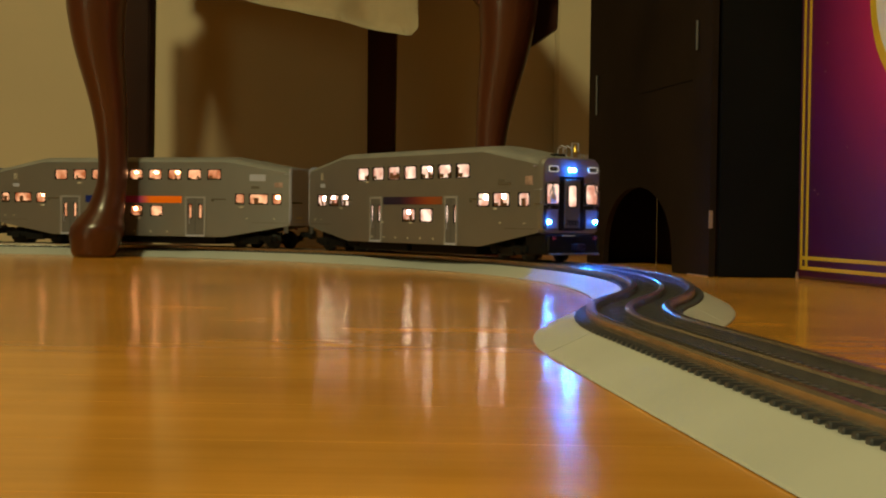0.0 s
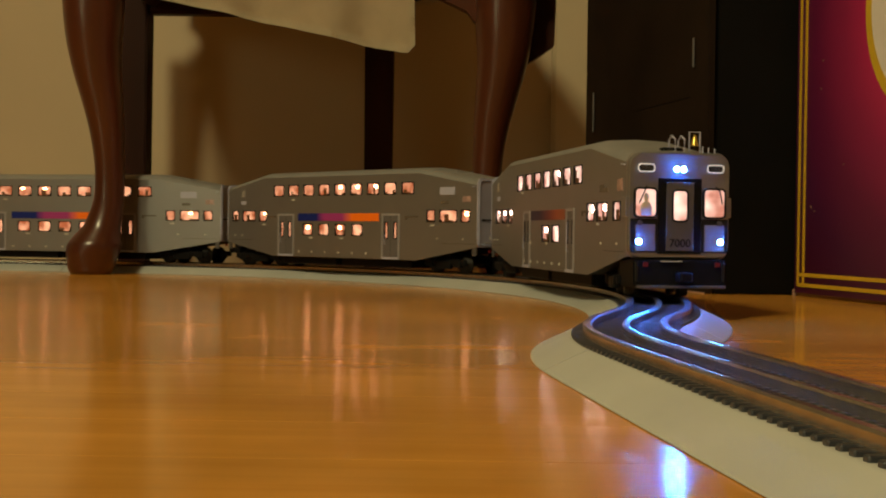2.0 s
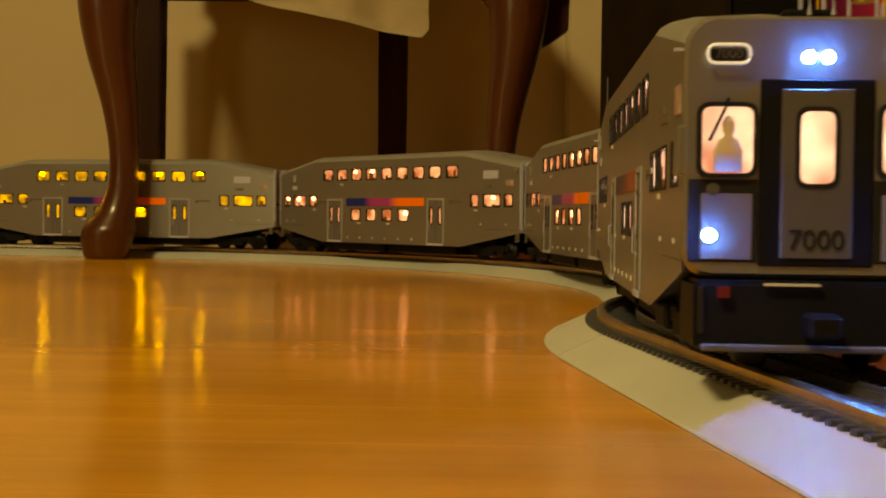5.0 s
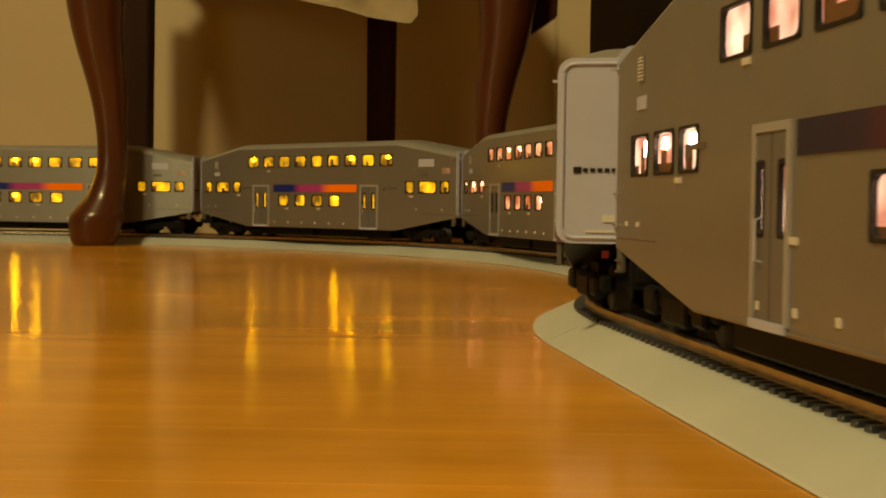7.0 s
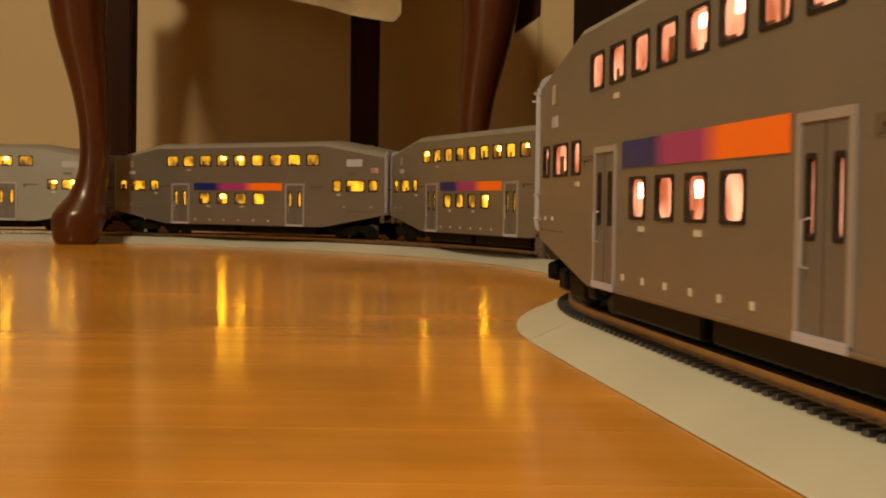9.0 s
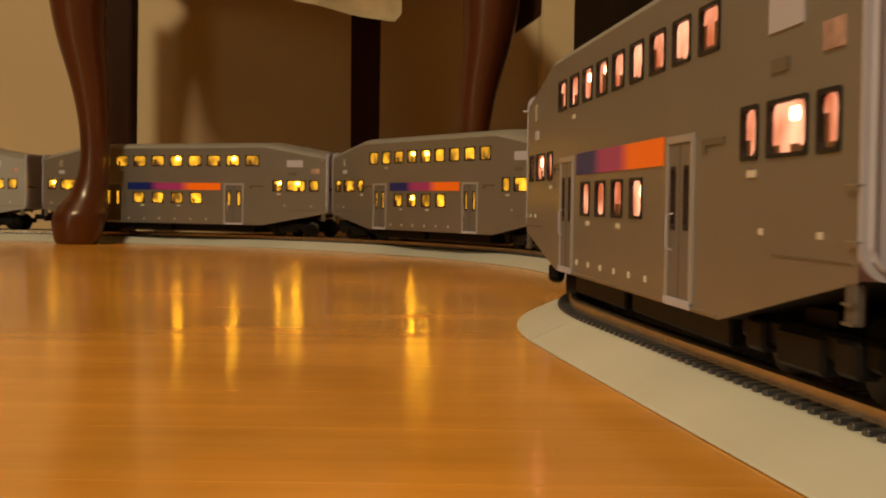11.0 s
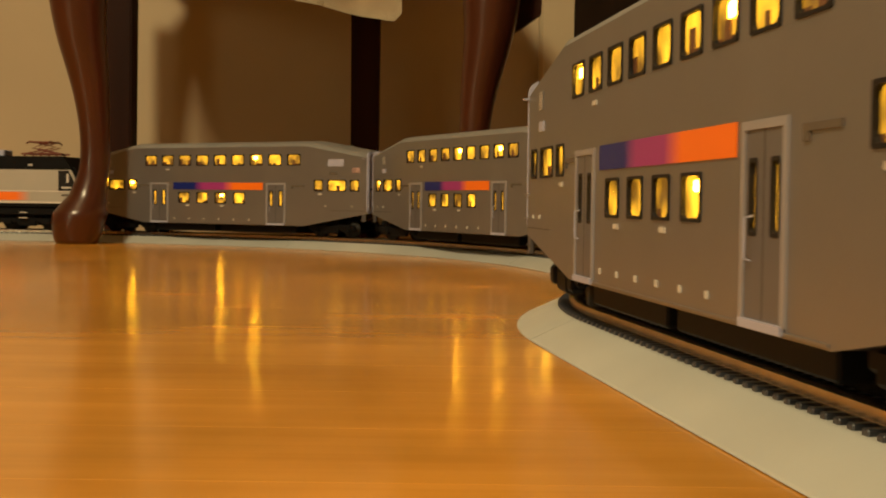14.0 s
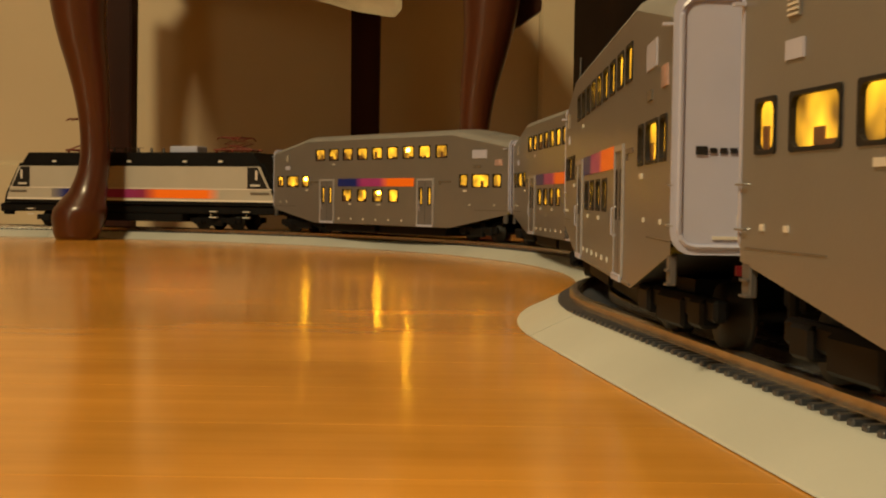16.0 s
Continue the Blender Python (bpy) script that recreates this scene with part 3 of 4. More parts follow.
def wheel_bm():
    bm = bmesh.new()
    for y in (-1, 1):
        tube(bm, [(0, y * 0.0135, 0), (0, y * 0.0150, 0), (0, y * 0.0150, 0), (0, y * 0.0195, 0)], [0.0105, 0.0105, 0.0088, 0.0084], 24)
    tube(bm, [(0, -0.014, 0), (0, 0.014, 0)], 0.002, 8)
    return bm


def trucks(car, at):
    made = []
    for x in at:
        t = put("truck", shared("truck_frame", truck_bm, [M["black"]]), car, pose(x, 0, DROP), "black truck sideframe")
        for wx in (-0.024, 0.024):
            put("wheelset", shared("wheelset", wheel_bm, [M["wheel"]], True), t, pose(wx, 0, 0.0087), "dark metal wheelset")
        made.append(t)
    return made


UP = [(-0.1112 + 0.0255 * i, 0.0168) for i in range(9)]
COACH_WINDOWS = ([(x, x + w, 0.0742, 0.0855) for x, w in UP] + [(-0.0607 + 0.0265 * i, -0.0607 + 0.0265 * i + 0.0155, 0.0324, 0.0440) for i in range(4)]
                 + [(-0.1868, -0.1763, 0.0468, 0.0580), (-0.1681, -0.1450, 0.0468, 0.0580), (-0.1375, -0.1250, 0.0468, 0.0580)]
                 + [(0.1283, 0.1392, 0.0468, 0.0580), (0.1459, 0.1687, 0.0468, 0.0580), (0.1745, 0.1853, 0.0468, 0.0580)])
COACH_DOORS = [(-0.1037, -0.0760), (0.0640, 0.0905)]
CAB_WINDOWS = ([(-0.0955 + 0.0287 * i, -0.0955 + 0.0287 * i + 0.0205, 0.0718, 0.0842) for i in range(7)]
               + [(-0.0115, 0.0095, 0.0305, 0.0428), (0.0180, 0.0390, 0.0305, 0.0428)]
               + [(-0.1770, -0.1595, 0.0455, 0.0572), (-0.1520, -0.1340, 0.0455, 0.0572), (-0.1280, -0.1125, 0.0455, 0.0572)]
               + [(0.1100, 0.1270, 0.0455, 0.0572), (0.1325, 0.1560, 0.0455, 0.0572), (0.1685, 0.1835, 0.0455, 0.0572)])
CAB_DOORS = [(-0.0715, -0.0490), (0.0590, 0.0795)]


def seats_bm(seed):
    """Rows of seat backs seen through the windows, on both decks."""
    rng = random.Random(seed)
    bm = bmesh.new()
    for y in (-0.0307, 0.0307):
        for z0, xa, xb in ((0.0725, -0.112, 0.112), (0.0290, -0.062, 0.040), (0.0450, -0.186, -0.126), (0.0450, 0.128, 0.186)):
            x = xa
            while x < xb:
                hgt = rng.choice((0.004, 0.006, 0.0075, 0.009))
                w = rng.uniform(0.002, 0.006)
                if rng.random() < 0.75:
                    box(bm, x, x + w, y - 0.0002, y + 0.0002, z0, z0 + hgt)
                    if rng.random() < 0.7:
                        box(bm, x + w, x + w + 0.006, y - 0.0002, y + 0.0002, z0, z0 + 0.0035)
                x += rng.uniform(0.010, 0.017)
    return bm


def car_shell(car, windows, doors):
    W = CAR_W / 2
    holes = list(windows) + [h for a, b in doors for h in slits(a, b)]
    for y in (-W, W):
        part("side_wall", side_skin(holes, y), M["silver"], car)
    # roof: rounded cap over both sides
    bm = bmesh.new()
    xs = sorted({-0.195, -0.128, 0.117, 0.195} | {-0.195 + 0.39 * i / 24 for i in range(25)})
    prof = [(-W, 0.0), (-W + 0.0015, 0.0022), (-W + 0.005, 0.0042), (-W + 0.012, 0.0058), (0.0, 0.0068), (W - 0.012, 0.0058), (W - 0.005, 0.0042), (W - 0.0015, 0.0022), (W, 0.0)]
    rows = [[bm.verts.new((x, y, car_top(x) + dz)) for y, dz in prof] for x in xs]
    for a, b in zip(rows, rows[1:]):
        for k in range(len(prof) - 1):
            bm.faces.new((a[k], a[k + 1], b[k + 1], b[k]))
    for r in (rows[0], rows[-1]):
        bm.faces.new(r)
    part("roof", bm, M["roof"], car, "", True)
    # underside
    bm = bmesh.new()
    ux = [-0.195, -0.113, 0.113, 0.195]
    rows = [[bm.verts.new((x, y, car_low(x) + 0.0002)) for y in (-W + 0.0004, W - 0.0004)] for x in ux]
    for a, b in zip(rows, rows[1:]):
        bm.faces.new((a[0], a[1], b[1], b[0]))
    part("underframe", bm, M["black"], car)
    # black blocks, made deep to hide the far rails below the car
    part("equipment_box", boxes_bm((-0.100, -0.012, -0.026, 0.026, 0.0008, 0.0088), (-0.006, 0.100, -0.025, 0.025, 0.0008, 0.0088), bevel=0.0008), M["black"], car)


def slits(a, b):
    """Two narrow panes in a pair of door leaves."""
    m = (a + b) / 2
    return [(m - 0.0086, m - 0.0044, 0.0300, 0.0462), (m + 0.0044, m + 0.0086, 0.0300, 0.0462)]


def car_details(car, windows, doors):
    W = CAR_W / 2
    for x0, x1, z0, z1 in windows + [h for a, b in doors for h in slits(a, b)]:
        w, h = round(x1 - x0, 4), round(z1 - z0, 4)
        r = 0.0024 if w > 0.006 else 0.0012
        fr = shared(f"frame_{w}_{h}", lambda: window_bm(w, h, r), [M["gasket"]])
        pn = shared(f"pane_{w}_{h}", lambda: pane_bm(w, h), [M["pane"]])
        for s, rz in ((-1, 0), (1, 180)):
            wo = put("window", fr, car, pose((x0 + x1) / 2, s * W, (z0 + z1) / 2, 0, 0, rz))
            po = put("pane", pn, wo, pose(0, 0.0004, 0))
            po.visible_shadow = False
    for a, b in doors:
        m = (a + b) / 2
        for s in (-1, 1):
            y0, y1 = sorted((s * W, s * (W + 0.0007)))
            z0, z1 = BELLY_Z + 0.002, 0.0548
            f = part("door_frame", boxes_bm((a, a + 0.0022, y0, y1, z0, z1), (b - 0.0022, b, y0, y1, z0, z1), (a + 0.0022, b - 0.0022, y0, y1, z1 - 0.002, z1)), M["door"], car, "raised door surround")
            y0, y1 = sorted((s * W, s * (W + 0.00025)))
            for la, lb in ((a + 0.0022, m - 0.0003), (m + 0.0003, b - 0.0022)):
                pa, pb = (m - 0.0086, m - 0.0044) if lb < m else (m + 0.0044, m + 0.0086)
                leaf = [(la, lb, y0, y1, z0, 0.0300), (la, lb, y0, y1, 0.0462, z1 - 0.002), (la, pa, y0, y1, 0.0300, 0.0462), (pb, lb, y0, y1, 0.0300, 0.0462)]
                part("door_leaf", boxes_bm(*leaf), M["door_leaf"], f, "darker grey sliding leaf")
            y0, y1 = sorted((s * (W - 0.0002), s * (W + 0.0003)))
            part("door_seam", boxes_bm((m - 0.0004, m + 0.0004, y0, y1, z0, z1 - 0.002)), M["darkgrey"], f)
            y0, y1 = sorted((s * W, s * (W + 0.0012)))
            part("door_step", boxes_bm((a + 0.001, b - 0.001, y0, y1, z0 - 0.0016, z0 + 0.0004)), M["light_grey"], f)
            bm = bmesh.new()
            yy = s * (W + 0.0018)
            tube(bm, [(a + 0.006, s * W, 0.024), (a + 0.006, yy, 0.0245), (a + 0.006, yy, 0.0335), (a + 0.006, s * W, 0.034)], 0.0003, 6)
            part("grab_rail", bm, M["light_grey"], f)
    for s in (-1, 1):
        y0, y1 = sorted((s * W, s * (W + 0.0005)))
        for i in range(6):
            x = -0.068 + 0.0215 * i
            part("step_light", boxes_bm((x, x + 0.0020, y0, y1, BELLY_Z + 0.0045, BELLY_Z + 0.0064)), M["white_decal"], car)
        for x in (-0.183, -0.170, 0.142, 0.176):
            part("reflector", boxes_bm((x, x + 0.002, y0, y1, 0.0300, 0.0314)), M["white_decal"], car)
        for x, z in ((-0.08, 0.0690), (-0.05, 0.0285), (0.0, 0.0285), (-0.131, 0.0425), (0.1335, 0.0425)):
            part("small_plate", boxes_bm((x, x + 0.005, y0, y1, z, z + 0.0016)), M["white_decal"], car)
        for x0, x1, z0, z1 in ((-0.170, -0.164, 0.0735, 0.0810), (-0.171, -0.162, 0.0650, 0.0690)):
            part("vent_panel", boxes_bm((x0, x1, y0, y1, z0, z1)), M["light_grey"] if x1 - x0 > 0.007 else M["silver"], car)
            if x1 - x0 < 0.007:
                yy = sorted((s * (W + 0.0005), s * (W + 0.0009)))
                n = 7
                part("louvre", boxes_bm(*[(x0 + 0.0006, x1 - 0.0006, *yy, z0 + (z1 - z0) * (k + 0.2) / n, z0 + (z1 - z0) * (k + 0.65) / n) for k in range(n)]), M["white_decal"], car)
        # pressed hem along the belly and a panel seam near each end
        hem = [(-0.112, 0.112, y0, y1, BELLY_Z + 0.0006, BELLY_Z + 0.0013)]
        part("hem", boxes_bm(*hem), M["silver"], car)
        ys = sorted((s * (W - 0.0002), s * (W + 0.0002)))
        for xa, xb in ((-0.192, -0.150), (0.150, 0.192)):
            part("panel_seam", boxes_bm((xa, xb, *ys, 0.0258, 0.0262)), M["decal"], car)
        for x, w in ((-0.122, 0.016), (0.098, 0.018)):
            part("lettering_bar", boxes_bm((x, x + w, y0, y1, 0.0510, 0.0526), (x, x + 0.003, y0, y1, 0.0490, 0.0510)), M["decal"], car)
        for xa, xb in ((-0.1965, -0.1920), (0.1905, 0.1950)):
            yo = sorted((s * (W - 0.001), s * (W + 0.0025)))
            part("eave_bracket", boxes_bm((xa, xa + 0.0022, *yo, 0.0796, 0.0804)), M["light_grey"], car, "small pale bracket at the eave")
        part("number_bar", boxes_bm((0.148, 0.158, y0, y1, 0.0640, 0.0668)), M["decal"], car)


def end_wall(car, x, s):
    W = CAR_W / 2
    x0, x1 = sorted((x, x + s * 0.0012))
    bm = bmesh.new()
    prism(bm, rounded(-W - 0.0003, W + 0.0003, END_Z, EAVE_Z + 0.0066, 0.0055, 5), -x1, -x0)
    bm.transform(Matrix.Rotation(radians(90), 4, "Z"))
    d = part("end_wall", bm, M["light_grey"], car, "pale grey end wall")
    bm = bmesh.new()
    xx = x + s * 0.0014
    ring = [(xx, y, z) for y, z in rounded(-W + 0.0018, W - 0.0018, END_Z + 0.002, EAVE_Z + 0.0045, 0.004)]
    tube(bm, ring + ring[:1], 0.0007, 6, False)
    part("end_rim", bm, M["light_grey"], d)
    x0, x1 = sorted((x + s * 0.0012, x + s * 0.0017))
    part("lettering_bar", boxes_bm(*[(x0, x1, -0.0230 + 0.0025 * k, -0.0213 + 0.0025 * k, 0.0480, 0.0493) for k in range(9)], (x0, x1, -0.0264, -0.0236, 0.0476, 0.0497)), M["gasket"], d)
    part("end_plate", boxes_bm((x0, x1, -0.016, 0.000, 0.0305, 0.0330), (x0, x1, -0.022, 0.012, 0.0268, 0.0276)), M["white_decal"], d)
    for y in (-W, W):
        bm = bmesh.new()
        for z in (0.030, 0.040):
            tube(bm, [(x - s * 0.004, y, z), (x - s * 0.004, y * 1.03, z), (x + s * 0.001, y * 1.03, z), (x + s * 0.001, y * 0.99, z)], 0.0003, 6)
        part("grab_iron", bm, M["silver"], car)
    bm = bmesh.new()
    box(bm, *sorted((x, x + s * 0.018)), -0.004, 0.004, 0.010, 0.016, bevel=0.001)
    box(bm, *sorted((x + s * 0.012, x + s * 0.0165)), -0.006, 0.006, 0.008, 0.018, bevel=0.001)
    part("coupler", bm, M["black"], car)
    part("marker_lamp", boxes_bm((*sorted((x, x + s * 0.002)), -0.016, -0.0135, END_Z - 0.0050, END_Z - 0.0025)), M["marker"], car)
    for y in (-1, 1):
        ya, yb = sorted((y * (W - 0.002), y * W))
        st = part("step", boxes_bm((*sorted((x - s * 0.006, x - s * 0.001)), ya, yb, 0.0150, END_Z), bevel=0.0004), M["darkgrey"], car, "small grey step ladder")
        yr = sorted((y * W, y * (W + 0.0006)))
        part("rung", boxes_bm(*[(*sorted((x - s * 0.006, x - s * 0.001)), *yr, z, z + 0.0006) for z in (0.0150, 0.0185)]), M["darkgrey"], st)


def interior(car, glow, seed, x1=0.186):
    # a solid block that glows all over, in place of lamps and a lit lining
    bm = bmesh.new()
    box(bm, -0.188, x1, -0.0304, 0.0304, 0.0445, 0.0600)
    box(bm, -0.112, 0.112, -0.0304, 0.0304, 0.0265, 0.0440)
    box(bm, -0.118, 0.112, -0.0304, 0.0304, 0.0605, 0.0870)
    part("interior_light", bm, M[glow], car, "solid glowing core that stands for the lit interior")
    tagged(part("seat_row", seats_bm(seed), M["seat"], car, "orange seat backs"), kind="stuff")
    rng = random.Random(seed * 7)
    cab = glow == "glow_pink"
    bm = bmesh.new()
    for a, b in (CAB_DOORS if cab else COACH_DOORS):
        for xa, xb, za, zb in slits(a, b):
            for y in (-0.0311, 0.0311):
                box(bm, xa, xb, y - 0.0001, y + 0.0001, za, zb)
    part("door_light", bm, M[glow], car, "glowing sheet behind the door panes")
    # some windows get an added bright panel, for hot spots and streaks on the floor
    for xa, xb, za, zb in (CAB_WINDOWS if cab else COACH_WINDOWS):
        if rng.random() < {"glow_pink": 0.4, "glow_orange": 0.24, "glow_yellow": 0.33}[glow]:
            w, h = xb - xa, zb - za
            bm = bmesh.new()
            e = rng.uniform(0.12, 0.5) * w
            for y in (-0.0306, 0.0306):
                prism(bm, rounded(xa + e, min(xb - 0.1 * w, xa + e + 0.0055), za + h * rng.uniform(0.48, 0.62), zb - 0.12 * h, 0.0012), y - 0.0001, y + 0.0001)
            part("lamp_panel", bm, M[glow + "_lamp"], car, "added bright panel behind a window")


def coach():
    car = empty("passenger_coach")
    tagged(car, "silver bi-level toy coach with lit windows and tricolour stripe", "toy train", "cars of the toy train")
    car_shell(car, COACH_WINDOWS, COACH_DOORS)
    car_details(car, COACH_WINDOWS, COACH_DOORS)
    W = CAR_W / 2
    for s in (-1, 1):
        y0, y1 = sorted((s * W, s * (W + 0.0004)))
        part("stripe", boxes_bm((-0.069, 0.0595, y0, y1, 0.0472, 0.0552)), M["stripe"], car, "navy purple and orange stripe")
        part("roof_vent", boxes_bm((0.146, 0.166, y0, y1, 0.0725, 0.0800)), M["light_grey"], car)
        y0, y1 = sorted((s * W, s * (W + 0.0005)))
        part("flag_decal", boxes_bm((0.177, 0.187, y0, y1, 0.0655, 0.0710)), M["flag"], car)
    bm = bmesh.new()
    box(bm, 0.128, 0.150, -0.012, 0.012, 0.0925, 0.0962, bevel=0.001)
    part("roof_hatch", bm, M["roof"], car)
    end_wall(car, -0.195, -1)
    end_wall(car, 0.195, 1)
    trucks(car, (-TRUCK, TRUCK))
    return car


def text_mesh(body, size, depth=0.0002):
    cu = bpy.data.curves.new("digits", "FONT")
    cu.body, cu.size, cu.extrude, cu.align_x, cu.align_y = body, size, depth, "CENTER", "CENTER"
    tmp = bpy.data.objects.new("digits", cu)
    scene.collection.objects.link(tmp)
    me = bpy.data.meshes.new_from_object(tmp)
    bpy.data.objects.remove(tmp)
    return me


def bezel(lamp, x, y, z, r):
    """A short dark ring round a lamp."""
    bm = bmesh.new()
    ring = [(x + 0.0002, y + r * math.cos(2 * math.pi * k / 18), z + r * math.sin(2 * math.pi * k / 18)) for k in range(19)]
    tube(bm, ring, 0.0003, 6, False)
    part("bezel", bm, M["darkgrey"], lamp)


def cab_car():
    car = empty("cab_coach")
    tagged(car, "silver bi-level toy cab car with bright blue-white headlights", "toy train", "cars of the toy train")
    car_shell(car, CAB_WINDOWS, CAB_DOORS)
    car_details(car, CAB_WINDOWS, CAB_DOORS)
    W = CAR_W / 2
    for s in (-1, 1):
        y0, y1 = sorted((s * W, s * (W + 0.0004)))
        part("stripe", boxes_bm((-0.046, 0.055, y0, y1, 0.0470, 0.0545)), M["cab_stripe"], car, "dull reddish brown stripe")
        part("roof_vent", boxes_bm((0.140, 0.149, y0, y1, 0.0640, 0.0690)), M["decal"], car)
        y0, y1 = sorted((s * W, s * (W + 0.0005)))
        part("flag_decal", boxes_bm((0.178, 0.188, y0, y1, 0.0640, 0.0715)), M["flag"], car)
    end_wall(car, -0.195, -1)
    # driving end
    xf = 0.195
    bm = bmesh.new()
    out = [(y, z - (0.004 * (y / W) ** 2 if z > 0.07 else 0)) for y, z in rounded(-W, W, END_Z - 0.001, 0.090, 0.0065, 4)]
    a = [bm.verts.new((xf - 0.001, y, z)) for y, z in out]
    b = [bm.verts.new((xf + 0.004, y * 1.02, z)) for y, z in out]
    c = [bm.verts.new((xf + 0.0065, y * 0.995, 0.056 + (z - 0.056) * 0.965)) for y, z in out]
    for p, q in ((a, b), (b, c)):
        for i in range(len(out)):
            bm.faces.new((p[i], p[(i + 1) % len(out)], q[(i + 1) % len(out)], q[i]))
    bm.faces.new(c)
    front = part("front_end", bm, M["silver"], car, "silver cab front")
    for y in (-0.0325, 0.0325):
        part("side_step", boxes_bm((xf - 0.004, xf + 0.0055, y - 0.0016, y + 0.0016, 0.0475, 0.0600), bevel=0.0005), M["silver"], front)
    fx = xf + 0.0065
    part("front_door_recess", boxes_bm((fx, fx + 0.0007, -0.0140, 0.0140, 0.0250, 0.0715), bevel=0.0003), M["black"], front, "black door surround")
    part("front_door", boxes_bm((fx + 0.0007, fx + 0.0013, -0.0088, 0.0088, 0.0270, 0.0690), bevel=0.0002), M["darkgrey"], front)
    for y in (-0.0222, 0.0222):
        part("corner_panel", boxes_bm((fx, fx + 0.0005, -W + 0.0006 if y < 0 else 0.0142, -0.0142 if y < 0 else W - 0.0006, END_Z + 0.0030, 0.0465), bevel=0.0002), M["gasket"], front, "dark blue-black lower corner panel")
        part("inset_panel", boxes_bm((fx + 0.0005, fx + 0.0010, y - 0.0062, y + 0.0066, 0.0265, 0.0430), bevel=0.0002), M["silver"], front)

    def lit(name, y0, y1, z0, z1, r=0.002):
        bm = bmesh.new()
        ring = [bm.verts.new((fx + 0.0016, y, z)) for y, z in rounded(y0 - 0.0012, y1 + 0.0012, z0 - 0.0012, z1 + 0.0012, r + 0.0008)]
        inn = [bm.verts.new((fx + 0.0016, y, z)) for y, z in rounded(y0, y1, z0, z1, r)]
        back = [bm.verts.new((fx - 0.0002, v.co.y, v.co.z)) for v in ring]
        for i in range(len(ring)):
            j = (i + 1) % len(ring)
            bm.faces.new((ring[i], ring[j], inn[j], inn[i]))
            bm.faces.new((ring[i], ring[j], back[j], back[i]))
        w = part(name, bm, M["gasket"], front)
        bm = bmesh.new()
        # the pane itself glows for the lit cab
        bm.faces.new([bm.verts.new((fx + 0.00145, y, z)) for y, z in rounded(y0, y1, z0, z1, r)])
        part("lit_pane", bm, M["glow_pink"], w, "cab glass with the cab's warm light put into the pane")
    lit("windscreen", -0.0284, -0.0158, 0.0480, 0.0645)
    lit("windscreen", 0.0158, 0.0284, 0.0480, 0.0645)
    lit("door_window", -0.0042, 0.0042, 0.0456, 0.0635)
    # plain toy figure behind the glass
    bm = bmesh.new()
    tube(bm, [(fx + 0.0018, -0.0220, 0.0484), (fx + 0.0018, -0.0220, 0.0535), (fx + 0.0018, -0.0220, 0.0562), (fx + 0.0018, -0.0220, 0.0572),
              (fx + 0.0018, -0.0220, 0.0585), (fx + 0.0018, -0.0220, 0.0605), (fx + 0.0018, -0.0220, 0.0622)], [0.0034, 0.0036, 0.0024, 0.0010, 0.0015, 0.0016, 0.0006], 14)
    for v in bm.verts:
        v.co.x = fx + 0.0016 + (v.co.x - fx - 0.0018) * 0.12 + 0.0003
    part("toy_figure", bm, M["figure"], front, "pale plain toy figure", True)
    for y in (-0.0222, 0.0222):
        bm = bmesh.new()
        tube(bm, [(fx + 0.0030, y, 0.0665), (fx + 0.0026, y - 0.001 if y < 0 else y + 0.003, 0.0635), (fx + 0.0026, y - 0.0045 if y < 0 else y + 0.0045, 0.0560)], 0.00045, 6)
        part("wiper", bm, M["black"], front)
        bm = bmesh.new()
        prism(bm, rounded(-0.0045, 0.0045, -0.0016, 0.0016, 0.0012), 0, 0.001)
        o = put("number_board", shared("number_board", lambda: bm, [M["gasket"]]), front, pose(fx + 0.0012, y, 0.0775, 0, 0, 90), "dark number board with pale rim")
        bm = bmesh.new()
        ring = [(fx + 0.0023, y + a, 0.0775 + b) for a, b in rounded(-0.0052, 0.0052, -0.0023, 0.0023, 0.0018)]
        tube(bm, ring + ring[:1], 0.00042, 6, False)
        part("pale_rim", bm, M["lit_rim"], front)
        digits = text_mesh("7000", 0.0034, 0.0001)
        digits.materials.append(M["darkgrey"])
        put("board_number", digits, front, pose(fx + 0.0024, y, 0.0775, 90, 0, 90))
    # lamps
    for y in (-0.0023, 0.0023):
        bm = bmesh.new()
        dome(bm, (fx, y, 0.0770), 0.0016, 0.0011)
        o = part("headlight", bm, M["headlight"], front, "bright blue-white headlight")
        bezel(o, fx, y, 0.0770, 0.0018)
    for y in (-0.0262, 0.0262):
        bm = bmesh.new()
        dome(bm, (fx + 0.001, y, 0.0325), 0.0017, 0.0011)
        o = part("ditch_light", bm, M["headlight"], front, "bright blue-white ditch light")
        bezel(o, fx + 0.001, y, 0.0325, 0.0019)
    for y in (-0.0255, 0.0255):
        bm = bmesh.new()
        disc(bm, (fx + 0.0009, y, 0.0440), (1, 0, 0), 0.0016, 0.0009, 14)
        part("marker_housing", bm, M["darkgrey"], front, "small round marker housing")
    num = text_mesh("7000", 0.0070)
    num.materials.append(M["gasket"])
    put("door_number", num, front, pose(fx + 0.0016, 0, 0.0315, 90, 0, 90))
    # pilot and coupler
    bm = bmesh.new()
    prism(bm, [(0.176, 0.004), (0.206, 0.004), (0.204, 0.0215), (0.176, 0.0215)], -0.030, 0.030)
    bmesh.ops.bevel(bm, geom=bm.edges[:], offset=0.0012, segments=2, affect="EDGES")
    pil = part("pilot", bm, M["black"], car, "black pilot beam")
